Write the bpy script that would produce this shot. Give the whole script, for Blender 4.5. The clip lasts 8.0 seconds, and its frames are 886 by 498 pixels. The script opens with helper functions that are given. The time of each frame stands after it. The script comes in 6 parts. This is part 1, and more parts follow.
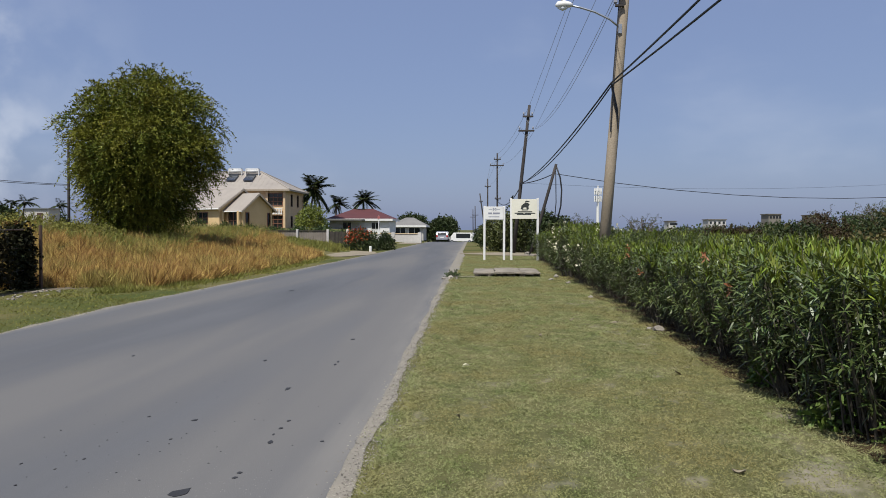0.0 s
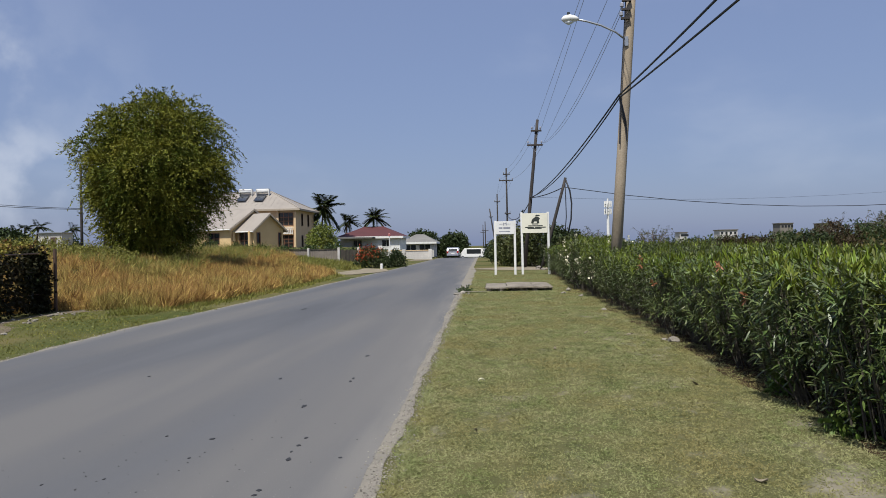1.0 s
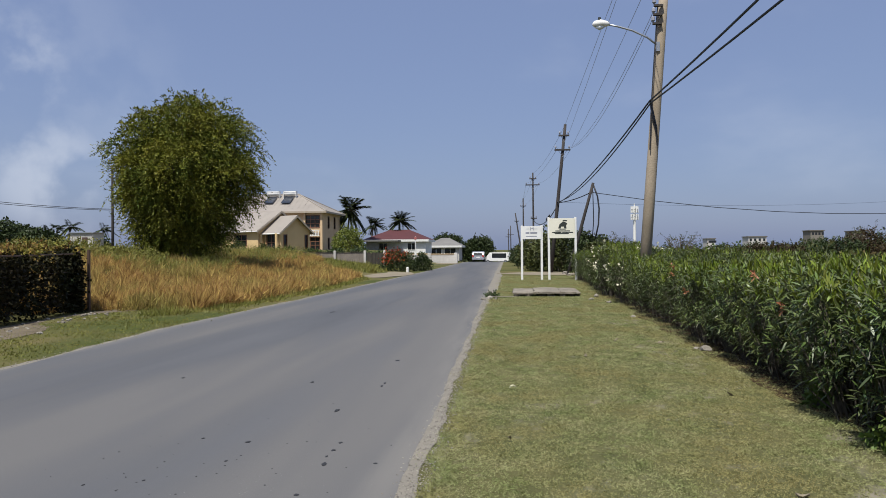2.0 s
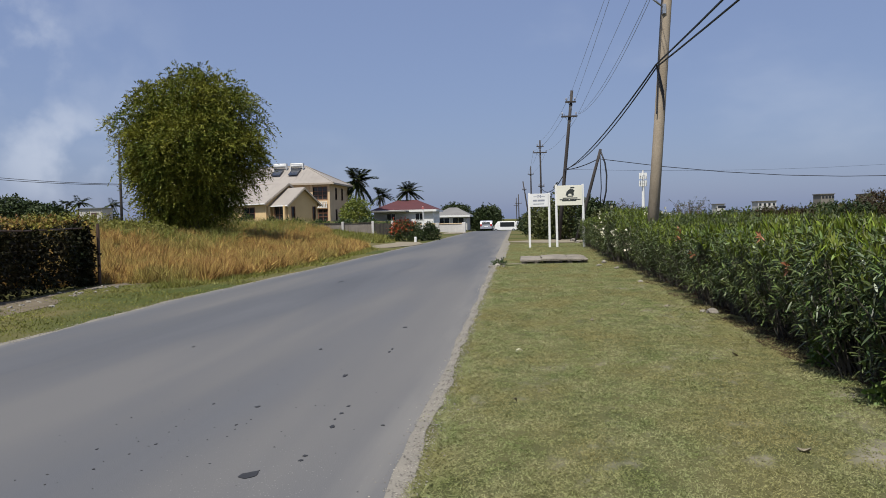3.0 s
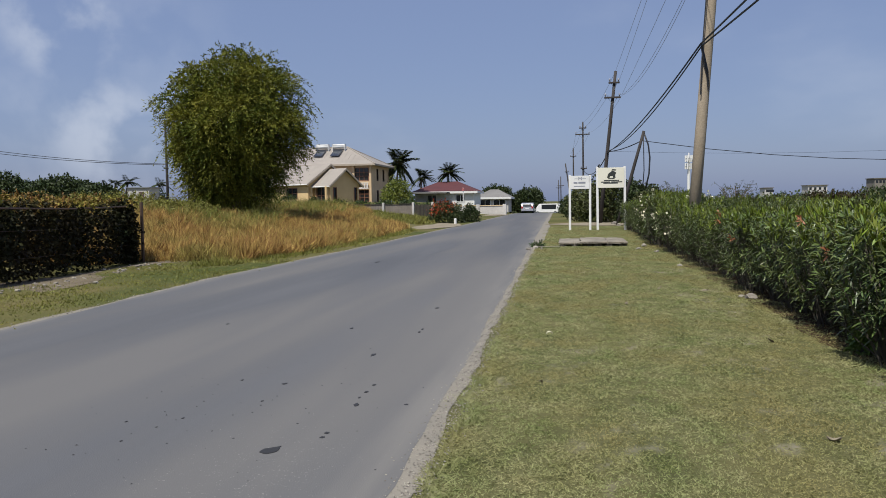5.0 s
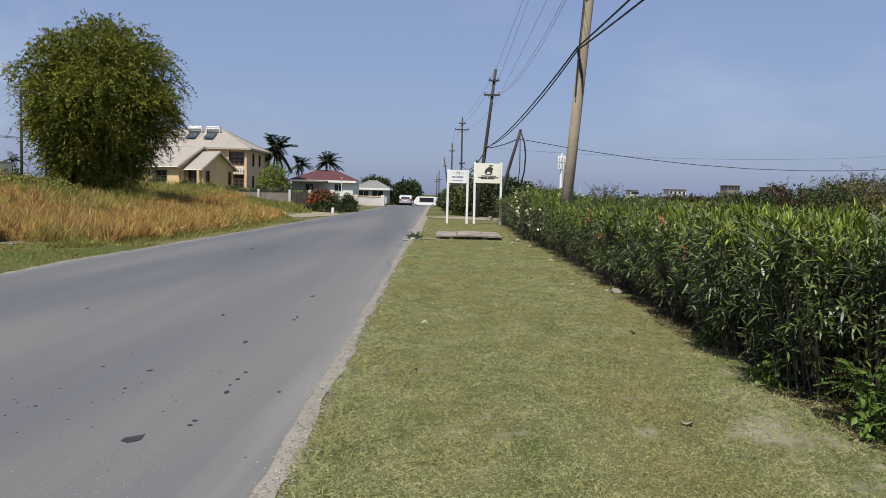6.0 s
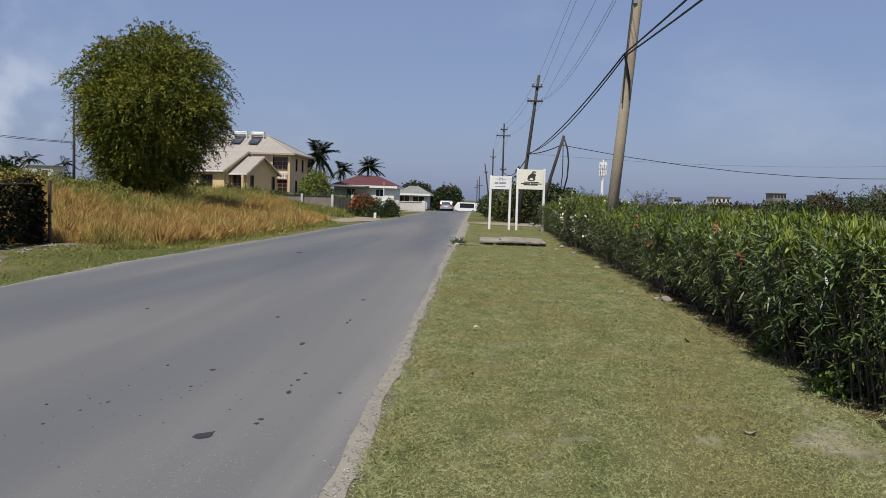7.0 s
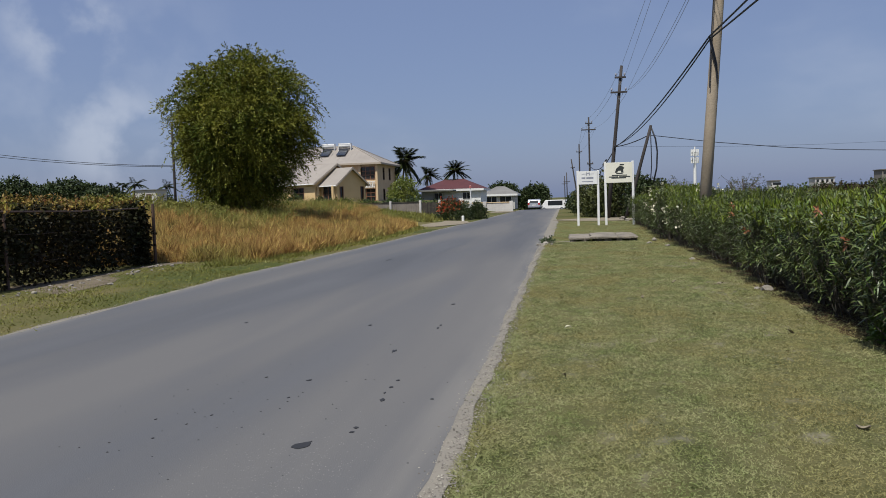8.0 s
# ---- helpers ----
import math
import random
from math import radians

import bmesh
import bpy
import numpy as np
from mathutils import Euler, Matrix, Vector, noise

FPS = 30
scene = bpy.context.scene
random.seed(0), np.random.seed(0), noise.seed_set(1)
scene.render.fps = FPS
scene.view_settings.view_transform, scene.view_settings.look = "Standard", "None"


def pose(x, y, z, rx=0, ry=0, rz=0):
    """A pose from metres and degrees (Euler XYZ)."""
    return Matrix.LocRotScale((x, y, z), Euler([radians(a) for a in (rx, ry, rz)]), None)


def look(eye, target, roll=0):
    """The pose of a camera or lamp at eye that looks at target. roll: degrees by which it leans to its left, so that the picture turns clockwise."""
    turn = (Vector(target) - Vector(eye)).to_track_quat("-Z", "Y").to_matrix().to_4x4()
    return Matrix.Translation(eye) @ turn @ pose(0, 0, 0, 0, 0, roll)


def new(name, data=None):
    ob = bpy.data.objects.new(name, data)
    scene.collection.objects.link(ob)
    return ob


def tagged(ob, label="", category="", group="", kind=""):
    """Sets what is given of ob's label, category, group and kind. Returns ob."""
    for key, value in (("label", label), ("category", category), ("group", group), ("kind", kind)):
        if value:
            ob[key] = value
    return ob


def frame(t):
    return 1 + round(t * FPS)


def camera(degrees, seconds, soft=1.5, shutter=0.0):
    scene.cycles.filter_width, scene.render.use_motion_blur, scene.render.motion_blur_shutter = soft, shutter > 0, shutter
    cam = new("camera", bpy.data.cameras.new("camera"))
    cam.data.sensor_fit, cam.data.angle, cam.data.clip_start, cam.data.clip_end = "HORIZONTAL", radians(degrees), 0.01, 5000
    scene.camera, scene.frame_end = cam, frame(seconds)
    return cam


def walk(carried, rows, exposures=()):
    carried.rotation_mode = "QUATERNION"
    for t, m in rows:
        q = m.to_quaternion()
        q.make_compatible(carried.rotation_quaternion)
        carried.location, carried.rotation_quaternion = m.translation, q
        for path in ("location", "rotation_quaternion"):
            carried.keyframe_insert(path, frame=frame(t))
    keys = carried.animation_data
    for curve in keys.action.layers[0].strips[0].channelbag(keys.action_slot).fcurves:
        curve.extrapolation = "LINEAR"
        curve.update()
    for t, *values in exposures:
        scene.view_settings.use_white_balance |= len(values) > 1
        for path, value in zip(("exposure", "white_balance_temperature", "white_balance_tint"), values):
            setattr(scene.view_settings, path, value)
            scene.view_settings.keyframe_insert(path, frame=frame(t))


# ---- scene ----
cam = camera(59.5, 8.0, soft=0.9)
PATH = [
    (0, (0.052, 0.112, 1.626), (-0.057, 2.108, 1.577), 0.2),
    (0.5, (0.036, 0.115, 1.637), (-0.094, 2.111, 1.625), -0.6),
    (1, (0.026, 0.1, 1.607), (-0.11, 2.096, 1.6), -1.0),
    (1.5, (-0.043, 0.087, 1.621), (-0.195, 2.082, 1.62), -0.9),
    (1.7, (-0.068, 0.097, 1.643), (-0.254, 2.088, 1.668), -0.8),
    (2.8, (-0.046, 0.047, 1.595), (-0.249, 2.034, 1.502), -0.1),
    (3, (-0.025, 0.059, 1.59), (-0.247, 2.045, 1.516), -1.3),
    (3.5, (0.054, 0.085, 1.596), (-0.183, 2.07, 1.545), -1.9),
    (4, (0.125, 0.103, 1.569), (-0.246, 2.068, 1.541), -1.7),
    (4.2, (0.094, 0.117, 1.588), (-0.281, 2.08, 1.516), -0.4),
    (5.3, (0.095, 0.101, 1.568), (-0.188, 2.077, 1.449), -1.3),
    (5.5, (0.1, 0.09, 1.565), (-0.096, 2.077, 1.449), -0.4),
    (6, (0.076, 0.105, 1.545), (0.064, 2.1, 1.406), 1.5),
    (6.5, (0.004, 0.065, 1.551), (-0.011, 2.062, 1.447), 1.8),
    (7, (-0.082, 0.046, 1.536), (-0.195, 2.039, 1.409), 1.9),
    (7.5, (-0.091, 0.068, 1.533), (-0.386, 2.04, 1.368), -0.7),
    (8, (-0.034, 0.062, 1.555), (-0.378, 2.028, 1.431), -1.7),
]
walk(cam, [(t, look(eye, target, roll)) for t, eye, target, roll in PATH],
     [(0, 0.11, 6320, 8.5), (4, 0.1, 6320, 8.5), (5.5, 0.05, 6345, 8.5), (6, 0.27, 6370, 8.5), (7, 0.1, 6370, 8.5), (8, -0.06, 6270, 8.5)])

# ---- light ----
SUN_AZ, SUN_EL = radians(201), radians(62)   # azimuth clockwise from the road's direction
world = bpy.data.worlds.new("sky")
scene.world = world
world.use_nodes = True
wn, wl = world.node_tree.nodes, world.node_tree.links
wn.clear()
w_out, w_bg = wn.new("ShaderNodeOutputWorld"), wn.new("ShaderNodeBackground")
sky = wn.new("ShaderNodeTexSky")
sky.sky_type, sky.sun_disc = "NISHITA", False
sky.sun_elevation, sky.sun_rotation = SUN_EL, SUN_AZ
sky.air_density, sky.dust_density, sky.ozone_density = 1.0, 1.6, 1.5
w_co, w_map, w_no = wn.new("ShaderNodeTexCoord"), wn.new("ShaderNodeMapping"), wn.new("ShaderNodeTexNoise")
w_map.inputs["Scale"].default_value = (1.0, 1.0, 2.2)
w_map.inputs["Location"].default_value = (0.35, 0.1, 0.4)
w_no.inputs["Scale"].default_value, w_no.inputs["Detail"].default_value = 2.6, 5.0
w_no.inputs["Roughness"].default_value = 0.52
w_ramp, w_mix = wn.new("ShaderNodeMapRange"), wn.new("ShaderNodeMix")
w_ramp.interpolation_type = "SMOOTHSTEP"
w_ramp.inputs["From Min"].default_value, w_ramp.inputs["From Max"].default_value = 0.50, 0.80
w_ramp.inputs["To Min"].default_value, w_ramp.inputs["To Max"].default_value = 0.0, 0.35
w_mix.data_type = "RGBA"
w_mix.inputs[7].default_value = (6.6, 7.0, 8.0, 1)
wl.new(w_co.outputs["Generated"], w_map.inputs["Vector"])
wl.new(w_map.outputs["Vector"], w_no.inputs["Vector"])
wl.new(w_no.outputs["Fac"], w_ramp.inputs["Value"])
w_cn, w_cr = wn.new("ShaderNodeTexNoise"), wn.new("ShaderNodeMapRange")
w_cr.interpolation_type = "SMOOTHSTEP"
w_cn.inputs["Scale"].default_value, w_cn.inputs["Detail"].default_value = 13.0, 7.0
w_cr.inputs["From Min"].default_value, w_cr.inputs["From Max"].default_value = 0.36, 0.62
wl.new(w_co.outputs["Generated"], w_cn.inputs["Vector"])
wl.new(w_cn.outputs["Fac"], w_cr.inputs["Value"])
cover = w_ramp.outputs["Result"]
# a wide grey bank beyond the plot with two small cumulus puffs in it: direction, edge, core, cover
for toward, edge, core, thick in (((-0.614, 0.778, 0.136), 0.955, 1.0, 0.17), ((-0.563, 0.8, 0.207), 0.9965, 0.9999, 0.62), ((-0.539, 0.837, 0.093), 0.9965, 0.9999, 0.6)):
    w_dot, w_near, w_mul, w_max = (wn.new(k) for k in ("ShaderNodeVectorMath", "ShaderNodeMapRange", "ShaderNodeMath", "ShaderNodeMath"))
    w_dot.operation, w_mul.operation, w_max.operation = "DOT_PRODUCT", "MULTIPLY", "MAXIMUM"
    w_dot.inputs[1].default_value = toward
    w_near.interpolation_type = "SMOOTHSTEP"
    w_near.inputs["From Min"].default_value, w_near.inputs["From Max"].default_value = edge, core
    w_near.inputs["To Max"].default_value = thick
    wl.new(w_co.outputs["Generated"], w_dot.inputs[0])
    wl.new(w_dot.outputs["Value"], w_near.inputs["Value"])
    wl.new(w_near.outputs["Result"], w_mul.inputs[0])
    wl.new(w_cr.outputs["Result"], w_mul.inputs[1])
    wl.new(w_mul.outputs[0], w_max.inputs[0])
    wl.new(cover, w_max.inputs[1])
    cover = w_max.outputs[0]
wl.new(cover, w_mix.inputs[0])
w_haze = wn.new("ShaderNodeMix")
w_haze.data_type = "RGBA"
w_haze.inputs[0].default_value = 0.6
w_haze.inputs[7].default_value = (2.75, 3.4, 5.9, 1)
wl.new(sky.outputs["Color"], w_haze.inputs[6])
wl.new(w_haze.outputs[2], w_mix.inputs[6])
wl.new(w_mix.outputs[2], w_bg.inputs["Color"])
wl.new(w_bg.outputs["Background"], w_out.inputs["Surface"])
w_bg.inputs["Strength"].default_value = 0.088
sun = new("sun", bpy.data.lights.new("sun", "SUN"))
sun.data.energy, sun.data.angle, sun.data.color = 5.0, radians(0.6), (1.0, 0.95, 0.87)
sun_from = Vector((math.sin(SUN_AZ) * math.cos(SUN_EL), math.cos(SUN_AZ) * math.cos(SUN_EL), math.sin(SUN_EL)))
sun.matrix_world = look(sun_from * 100, (0, 0, 0))


# ---- materials ----
def mat(name, c1, c2=None, rough=0.8, metal=0.0, scale=4.0, fine=60.0, bump=0.2, depth=0.01, vary=0.0, island=False, trans=0.0, c3=None, big=0.35, stretch=1.0, gloss=0.5, dust=None):
    """Two colours mixed by coarse and fine noise in object space, with a fine relief. vary: value steps from object to object,
    or from piece to piece where island. c3: a third colour in large patches."""
    m = bpy.data.materials.new(name)
    m.use_nodes = True
    n, l = m.node_tree.nodes, m.node_tree.links
    b = n["Principled BSDF"]
    c2 = c2 or tuple(v * 0.75 for v in c1)
    co = n.new("ShaderNodeTexCoord")
    n1, n2 = n.new("ShaderNodeTexNoise"), n.new("ShaderNodeTexNoise")
    n1.inputs["Scale"].default_value, n1.inputs["Detail"].default_value = scale, 6
    n2.inputs["Scale"].default_value, n2.inputs["Detail"].default_value = fine, 4
    wide = n.new("ShaderNodeMapping")
    wide.inputs["Scale"].default_value = (1, stretch, 1)
    l.new(co.outputs["Object"], wide.inputs["Vector"])
    l.new(wide.outputs["Vector"], n1.inputs["Vector"])
    l.new(co.outputs["Object"], n2.inputs["Vector"])
    add = n.new("ShaderNodeMath")
    add.operation = "MULTIPLY_ADD"
    l.new(n2.outputs["Fac"], add.inputs[0])
    add.inputs[1].default_value = 0.6
    l.new(n1.outputs["Fac"], add.inputs[2])
    rng = n.new("ShaderNodeMapRange")
    rng.inputs["From Min"].default_value, rng.inputs["From Max"].default_value = 0.55, 1.05
    l.new(add.outputs[0], rng.inputs["Value"])
    mix = n.new("ShaderNodeMix")
    mix.data_type = "RGBA"
    mix.inputs[6].default_value, mix.inputs[7].default_value = (*c1, 1), (*c2, 1)
    l.new(rng.outputs["Result"], mix.inputs[0])
    col = mix.outputs[2]
    if c3:
        n3, r3, m3 = n.new("ShaderNodeTexNoise"), n.new("ShaderNodeMapRange"), n.new("ShaderNodeMix")
        n3.inputs["Scale"].default_value, n3.inputs["Detail"].default_value = big, 3
        l.new(wide.outputs["Vector"], n3.inputs["Vector"])
        r3.inputs["From Min"].default_value, r3.inputs["From Max"].default_value = 0.45, 0.62
        l.new(n3.outputs["Fac"], r3.inputs["Value"])
        m3.data_type = "RGBA"
        l.new(r3.outputs["Result"], m3.inputs[0])
        l.new(col, m3.inputs[6])
        m3.inputs[7].default_value = (*c3, 1)
        col = m3.outputs[2]
    if dust:
        at, nd, md, mx = n.new("ShaderNodeAttribute"), n.new("ShaderNodeTexNoise"), n.new("ShaderNodeMath"), n.new("ShaderNodeMix")
        at.attribute_name = "dust"
        nd.inputs["Scale"].default_value, nd.inputs["Detail"].default_value = 3.0, 6
        l.new(wide.outputs["Vector"], nd.inputs["Vector"])
        rd = n.new("ShaderNodeMapRange")
        rd.inputs["From Min"].default_value, rd.inputs["From Max"].default_value = 0.3, 0.6
        l.new(nd.outputs["Fac"], rd.inputs["Value"])
        md.operation = "MULTIPLY"
        l.new(at.outputs["Fac"], md.inputs[0])
        l.new(rd.outputs["Result"], md.inputs[1])
        mx.data_type = "RGBA"
        l.new(md.outputs[0], mx.inputs[0])
        l.new(col, mx.inputs[6])
        mx.inputs[7].default_value = (*dust, 1)
        col = mx.outputs[2]
    if vary:
        src = n.new("ShaderNodeNewGeometry").outputs["Random Per Island"] if island else n.new("ShaderNodeObjectInfo").outputs["Random"]
        r = n.new("ShaderNodeMapRange")
        r.inputs["To Min"].default_value, r.inputs["To Max"].default_value = 1 - vary, 1 + vary
        l.new(src, r.inputs["Value"])
        hsv = n.new("ShaderNodeHueSaturation")
        l.new(r.outputs["Result"], hsv.inputs["Value"])
        r2 = n.new("ShaderNodeMapRange")
        r2.inputs["To Min"].default_value, r2.inputs["To Max"].default_value = 0.5 - vary * 0.045, 0.5 + vary * 0.03
        l.new(src, r2.inputs["Value"])
        l.new(r2.outputs["Result"], hsv.inputs["Hue"])
        l.new(col, hsv.inputs["Color"])
        col = hsv.outputs["Color"]
    l.new(col, b.inputs["Base Color"])
    b.inputs["Roughness"].default_value, b.inputs["Metallic"].default_value = rough, metal
    b.inputs["Specular IOR Level"].default_value = gloss
    if bump:
        bp = n.new("ShaderNodeBump")
        bp.inputs["Strength"].default_value, bp.inputs["Distance"].default_value = bump, depth
        l.new(n2.outputs["Fac"], bp.inputs["Height"])
        l.new(bp.outputs["Normal"], b.inputs["Normal"])
    if trans:
        tr, ms = n.new("ShaderNodeBsdfTranslucent"), n.new("ShaderNodeMixShader")
        l.new(col, tr.inputs["Color"])
        ms.inputs[0].default_value = trans
        l.new(b.outputs[0], ms.inputs[1])
        l.new(tr.outputs[0], ms.inputs[2])
        l.new(ms.outputs[0], n["Material Output"].inputs["Surface"])
    return m


def leafmat(name, c1, c2, rough=0.5, vary=0.35, trans=0.16, gloss=0.22):
    return mat(name, c1, c2, rough=rough, scale=0.7, fine=9, bump=0, vary=vary, island=True, trans=trans, gloss=gloss)


M_ASPHALT = mat("asphalt", (0.110, 0.111, 0.116), (0.072, 0.075, 0.083), rough=0.85, scale=1.1, fine=130, bump=0.5, depth=0.005, c3=(0.126, 0.122, 0.118), big=0.55, stretch=0.08, gloss=0.25, dust=(0.165, 0.157, 0.145))
M_TAR = mat("tar", (0.022, 0.022, 0.024), rough=0.75, fine=80, bump=0.4, depth=0.003)
M_GRAVEL = mat("limestone_gravel", (0.245, 0.222, 0.182), (0.185, 0.17, 0.145), rough=0.95, scale=3, fine=90, bump=0.4, depth=0.012, gloss=0.08)
M_DIRT = mat("dry_dirt", (0.277, 0.238, 0.178), (0.178, 0.152, 0.106), rough=0.95, scale=1.5, fine=40, bump=0.7, depth=0.02, gloss=0.08)
M_LAWN = mat("mown_lawn", (0.060, 0.068, 0.025), (0.145, 0.136, 0.062), rough=0.95, scale=2.6, fine=70, bump=0.8, depth=0.02, c3=(0.12, 0.112, 0.048), big=1.1, stretch=0.6, gloss=0.08, dust=(0.25, 0.225, 0.17))
M_BLADE = mat("lawn_blade", (0.178, 0.217, 0.073), (0.33, 0.315, 0.155), rough=0.7, scale=2.6, fine=14, bump=0, vary=0.18, island=True, trans=0.12, c3=(0.262, 0.238, 0.096), big=0.9, stretch=0.6, gloss=0.2)
M_DRY = mat("dry_grass", (0.49, 0.33, 0.112), (0.32, 0.185, 0.058), rough=0.8, scale=0.6, fine=5, bump=0, vary=0.5, island=True, trans=0.12, c3=(0.30, 0.235, 0.072), big=0.4, gloss=0.15)
M_WEED = leafmat("weed_leaf", (0.145, 0.165, 0.032), (0.235, 0.21, 0.052), trans=0.18)
M_OLEANDER = leafmat("oleander_leaf", (0.022, 0.042, 0.009), (0.135, 0.168, 0.044), rough=0.44, vary=0.6, trans=0.03, gloss=0.5)
M_TAMARIND = leafmat("tamarind_leaf", (0.040, 0.070, 0.010), (0.21, 0.20, 0.028), vary=0.36, trans=0.05, gloss=0.12)
M_SHOOT = leafmat("oleander_shoot", (0.078, 0.125, 0.010), (0.185, 0.21, 0.026), rough=0.45, vary=0.5, trans=0.08, gloss=0.3)
M_BROWNLEAF = leafmat("brown_scrub_leaf", (0.030, 0.026, 0.012), (0.062, 0.04, 0.022), vary=0.4, trans=0.05, gloss=0.1)
M_TANSCRUB = leafmat("tan_scrub_leaf", (0.085, 0.078, 0.026), (0.13, 0.10, 0.045), vary=0.4, trans=0.12, gloss=0.1)
M_DARKLEAF = leafmat("dark_leaf", (0.035, 0.06, 0.018), (0.06, 0.085, 0.025), vary=0.4)
# creeper sides: the shade on them is put into this near-black leaf colour
M_HEDGESHADED = leafmat("shaded_creeper_leaf", (0.018, 0.024, 0.009), (0.042, 0.03, 0.015), vary=0.45, trans=0.05, gloss=0.1)
M_SCRUB = leafmat("scrub_leaf", (0.045, 0.062, 0.016), (0.09, 0.09, 0.03), vary=0.4, trans=0.1)
M_PALM = leafmat("palm_leaf", (0.03, 0.045, 0.014), (0.055, 0.065, 0.02), vary=0.3, trans=0.1)
M_GRAVELBIT = mat("gravel_bit", (0.29, 0.265, 0.225), (0.19, 0.175, 0.15), rough=0.95, scale=3, fine=30, bump=0, vary=0.45, island=True)
M_CHIP = mat("stone_chip", (0.185, 0.18, 0.172), (0.14, 0.137, 0.132), rough=0.9, scale=3, fine=30, bump=0, vary=0.3, island=True)
M_YOUNG = leafmat("young_leaf", (0.08, 0.135, 0.025), (0.12, 0.17, 0.03), vary=0.35, trans=0.15)
M_FEATHER = leafmat("feathery_leaf", (0.045, 0.08, 0.016), (0.085, 0.12, 0.024), vary=0.4, trans=0.1)
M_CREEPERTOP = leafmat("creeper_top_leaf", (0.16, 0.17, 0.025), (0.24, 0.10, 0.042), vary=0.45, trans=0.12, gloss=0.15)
M_THICK = leafmat("dense_dark_leaf", (0.026, 0.042, 0.014), (0.05, 0.065, 0.02), vary=0.3, trans=0.05)
M_LIME = leafmat("lime_leaf", (0.12, 0.16, 0.025), (0.19, 0.20, 0.04), vary=0.3)
M_RED = leafmat("red_bract", (0.34, 0.055, 0.02), (0.42, 0.11, 0.035), vary=0.35)
M_WHITEPETAL = leafmat("white_petal", (0.72, 0.69, 0.52), (0.68, 0.64, 0.44), vary=0.1)
M_ORANGE = leafmat("withered_orange_leaf", (0.34, 0.11, 0.055), (0.38, 0.20, 0.10), vary=0.35)
M_BARK = mat("bark", (0.16, 0.12, 0.09), (0.09, 0.07, 0.05), rough=0.95, scale=3, fine=25, bump=0.8, depth=0.03)
M_STEM = mat("stem", (0.11, 0.095, 0.07), (0.055, 0.047, 0.034), rough=0.9, scale=3, fine=25, bump=0.3)
M_LITTER = mat("leaf_litter", (0.072, 0.045, 0.024), (0.036, 0.024, 0.015), rough=0.95, scale=6, fine=60, bump=0.9, depth=0.03, gloss=0.08)
M_POLE = mat("weathered_pole_wood", (0.38, 0.31, 0.225), (0.26, 0.21, 0.15), rough=0.9, scale=1.5, fine=22, bump=0.5, depth=0.01)
M_RUBBLE = mat("rubble_soil", (0.20, 0.165, 0.12), (0.11, 0.09, 0.062), rough=0.95, scale=2, fine=30, bump=0.9, depth=0.03, gloss=0.08)
M_POLEDARK = mat("tarred_pole_wood", (0.06, 0.05, 0.045), (0.03, 0.026, 0.024), rough=0.9, scale=1.5, fine=22, bump=0.5)
M_CABLE = mat("cable_rubber", (0.02, 0.021, 0.026), rough=0.6, bump=0)
M_THINWIRE = mat("aluminium_wire", (0.42, 0.44, 0.5), rough=0.5, metal=0.3, bump=0)
M_METAL = mat("galvanised_steel", (0.44, 0.456, 0.48), (0.336, 0.352, 0.376), rough=0.4, metal=0.7, scale=5, fine=40, bump=0.05)
M_LAMPGLASS = mat("lamp_lens", (0.75, 0.78, 0.8), rough=0.15, bump=0)
M_WHITE = mat("white_paint", (0.80, 0.79, 0.76), (0.70, 0.69, 0.65), rough=0.5, scale=2, fine=30, bump=0.05)
M_BOARD = mat("cream_board_paint", (0.78, 0.75, 0.62), (0.72, 0.69, 0.56), rough=0.5, scale=2, fine=30, bump=0.03)
M_BLACK = mat("black_paint", (0.03, 0.035, 0.03), rough=0.6, bump=0)
M_GREY = mat("grey_paint", (0.30, 0.31, 0.36), rough=0.6, bump=0)
M_CONCRETE = mat("weathered_concrete", (0.19, 0.168, 0.135), (0.09, 0.079, 0.063), rough=0.95, scale=2.5, fine=40, bump=0.8, depth=0.02)
M_SLAB = mat("worn_slab_concrete", (0.30, 0.262, 0.205), (0.14, 0.122, 0.096), rough=0.95, scale=2.2, fine=35, bump=0.9, depth=0.02)
M_STONE = mat("coral_stone", (0.28, 0.255, 0.215), (0.21, 0.188, 0.15), rough=0.95, scale=4, fine=30, bump=0.7, depth=0.02, vary=0.2)
M_PEACH = mat("peach_wall_paint", (0.70, 0.51, 0.26), (0.62, 0.44, 0.22), rough=0.85, scale=0.8, fine=20, bump=0.15)
M_BROWNFRAME = mat("brown_window_frame", (0.26, 0.12, 0.07), rough=0.6, bump=0)
M_CREAM = mat("cream_wall_paint", (0.66, 0.485, 0.295), (0.58, 0.42, 0.25), rough=0.85, scale=0.8, fine=20, bump=0.15)
M_ROOF = mat("buff_roof_sheet", (0.31, 0.275, 0.235), (0.255, 0.225, 0.195), rough=0.8, scale=0.6, fine=8, bump=0.1)
M_ROOFEDGE = mat("roof_fascia", (0.434, 0.364, 0.28), rough=0.7, bump=0)
M_REDROOF = mat("red_roof_tile", (0.09, 0.024, 0.026), (0.068, 0.02, 0.022), rough=0.85, scale=0.6, fine=8, bump=0.2)
M_GREYROOF = mat("grey_roof_tile", (0.2, 0.192, 0.178), (0.15, 0.142, 0.133), rough=0.9, scale=0.6, fine=8, bump=0.2)
M_GLASS = mat("dark_window_glass", (0.025, 0.028, 0.03), rough=0.08, bump=0)
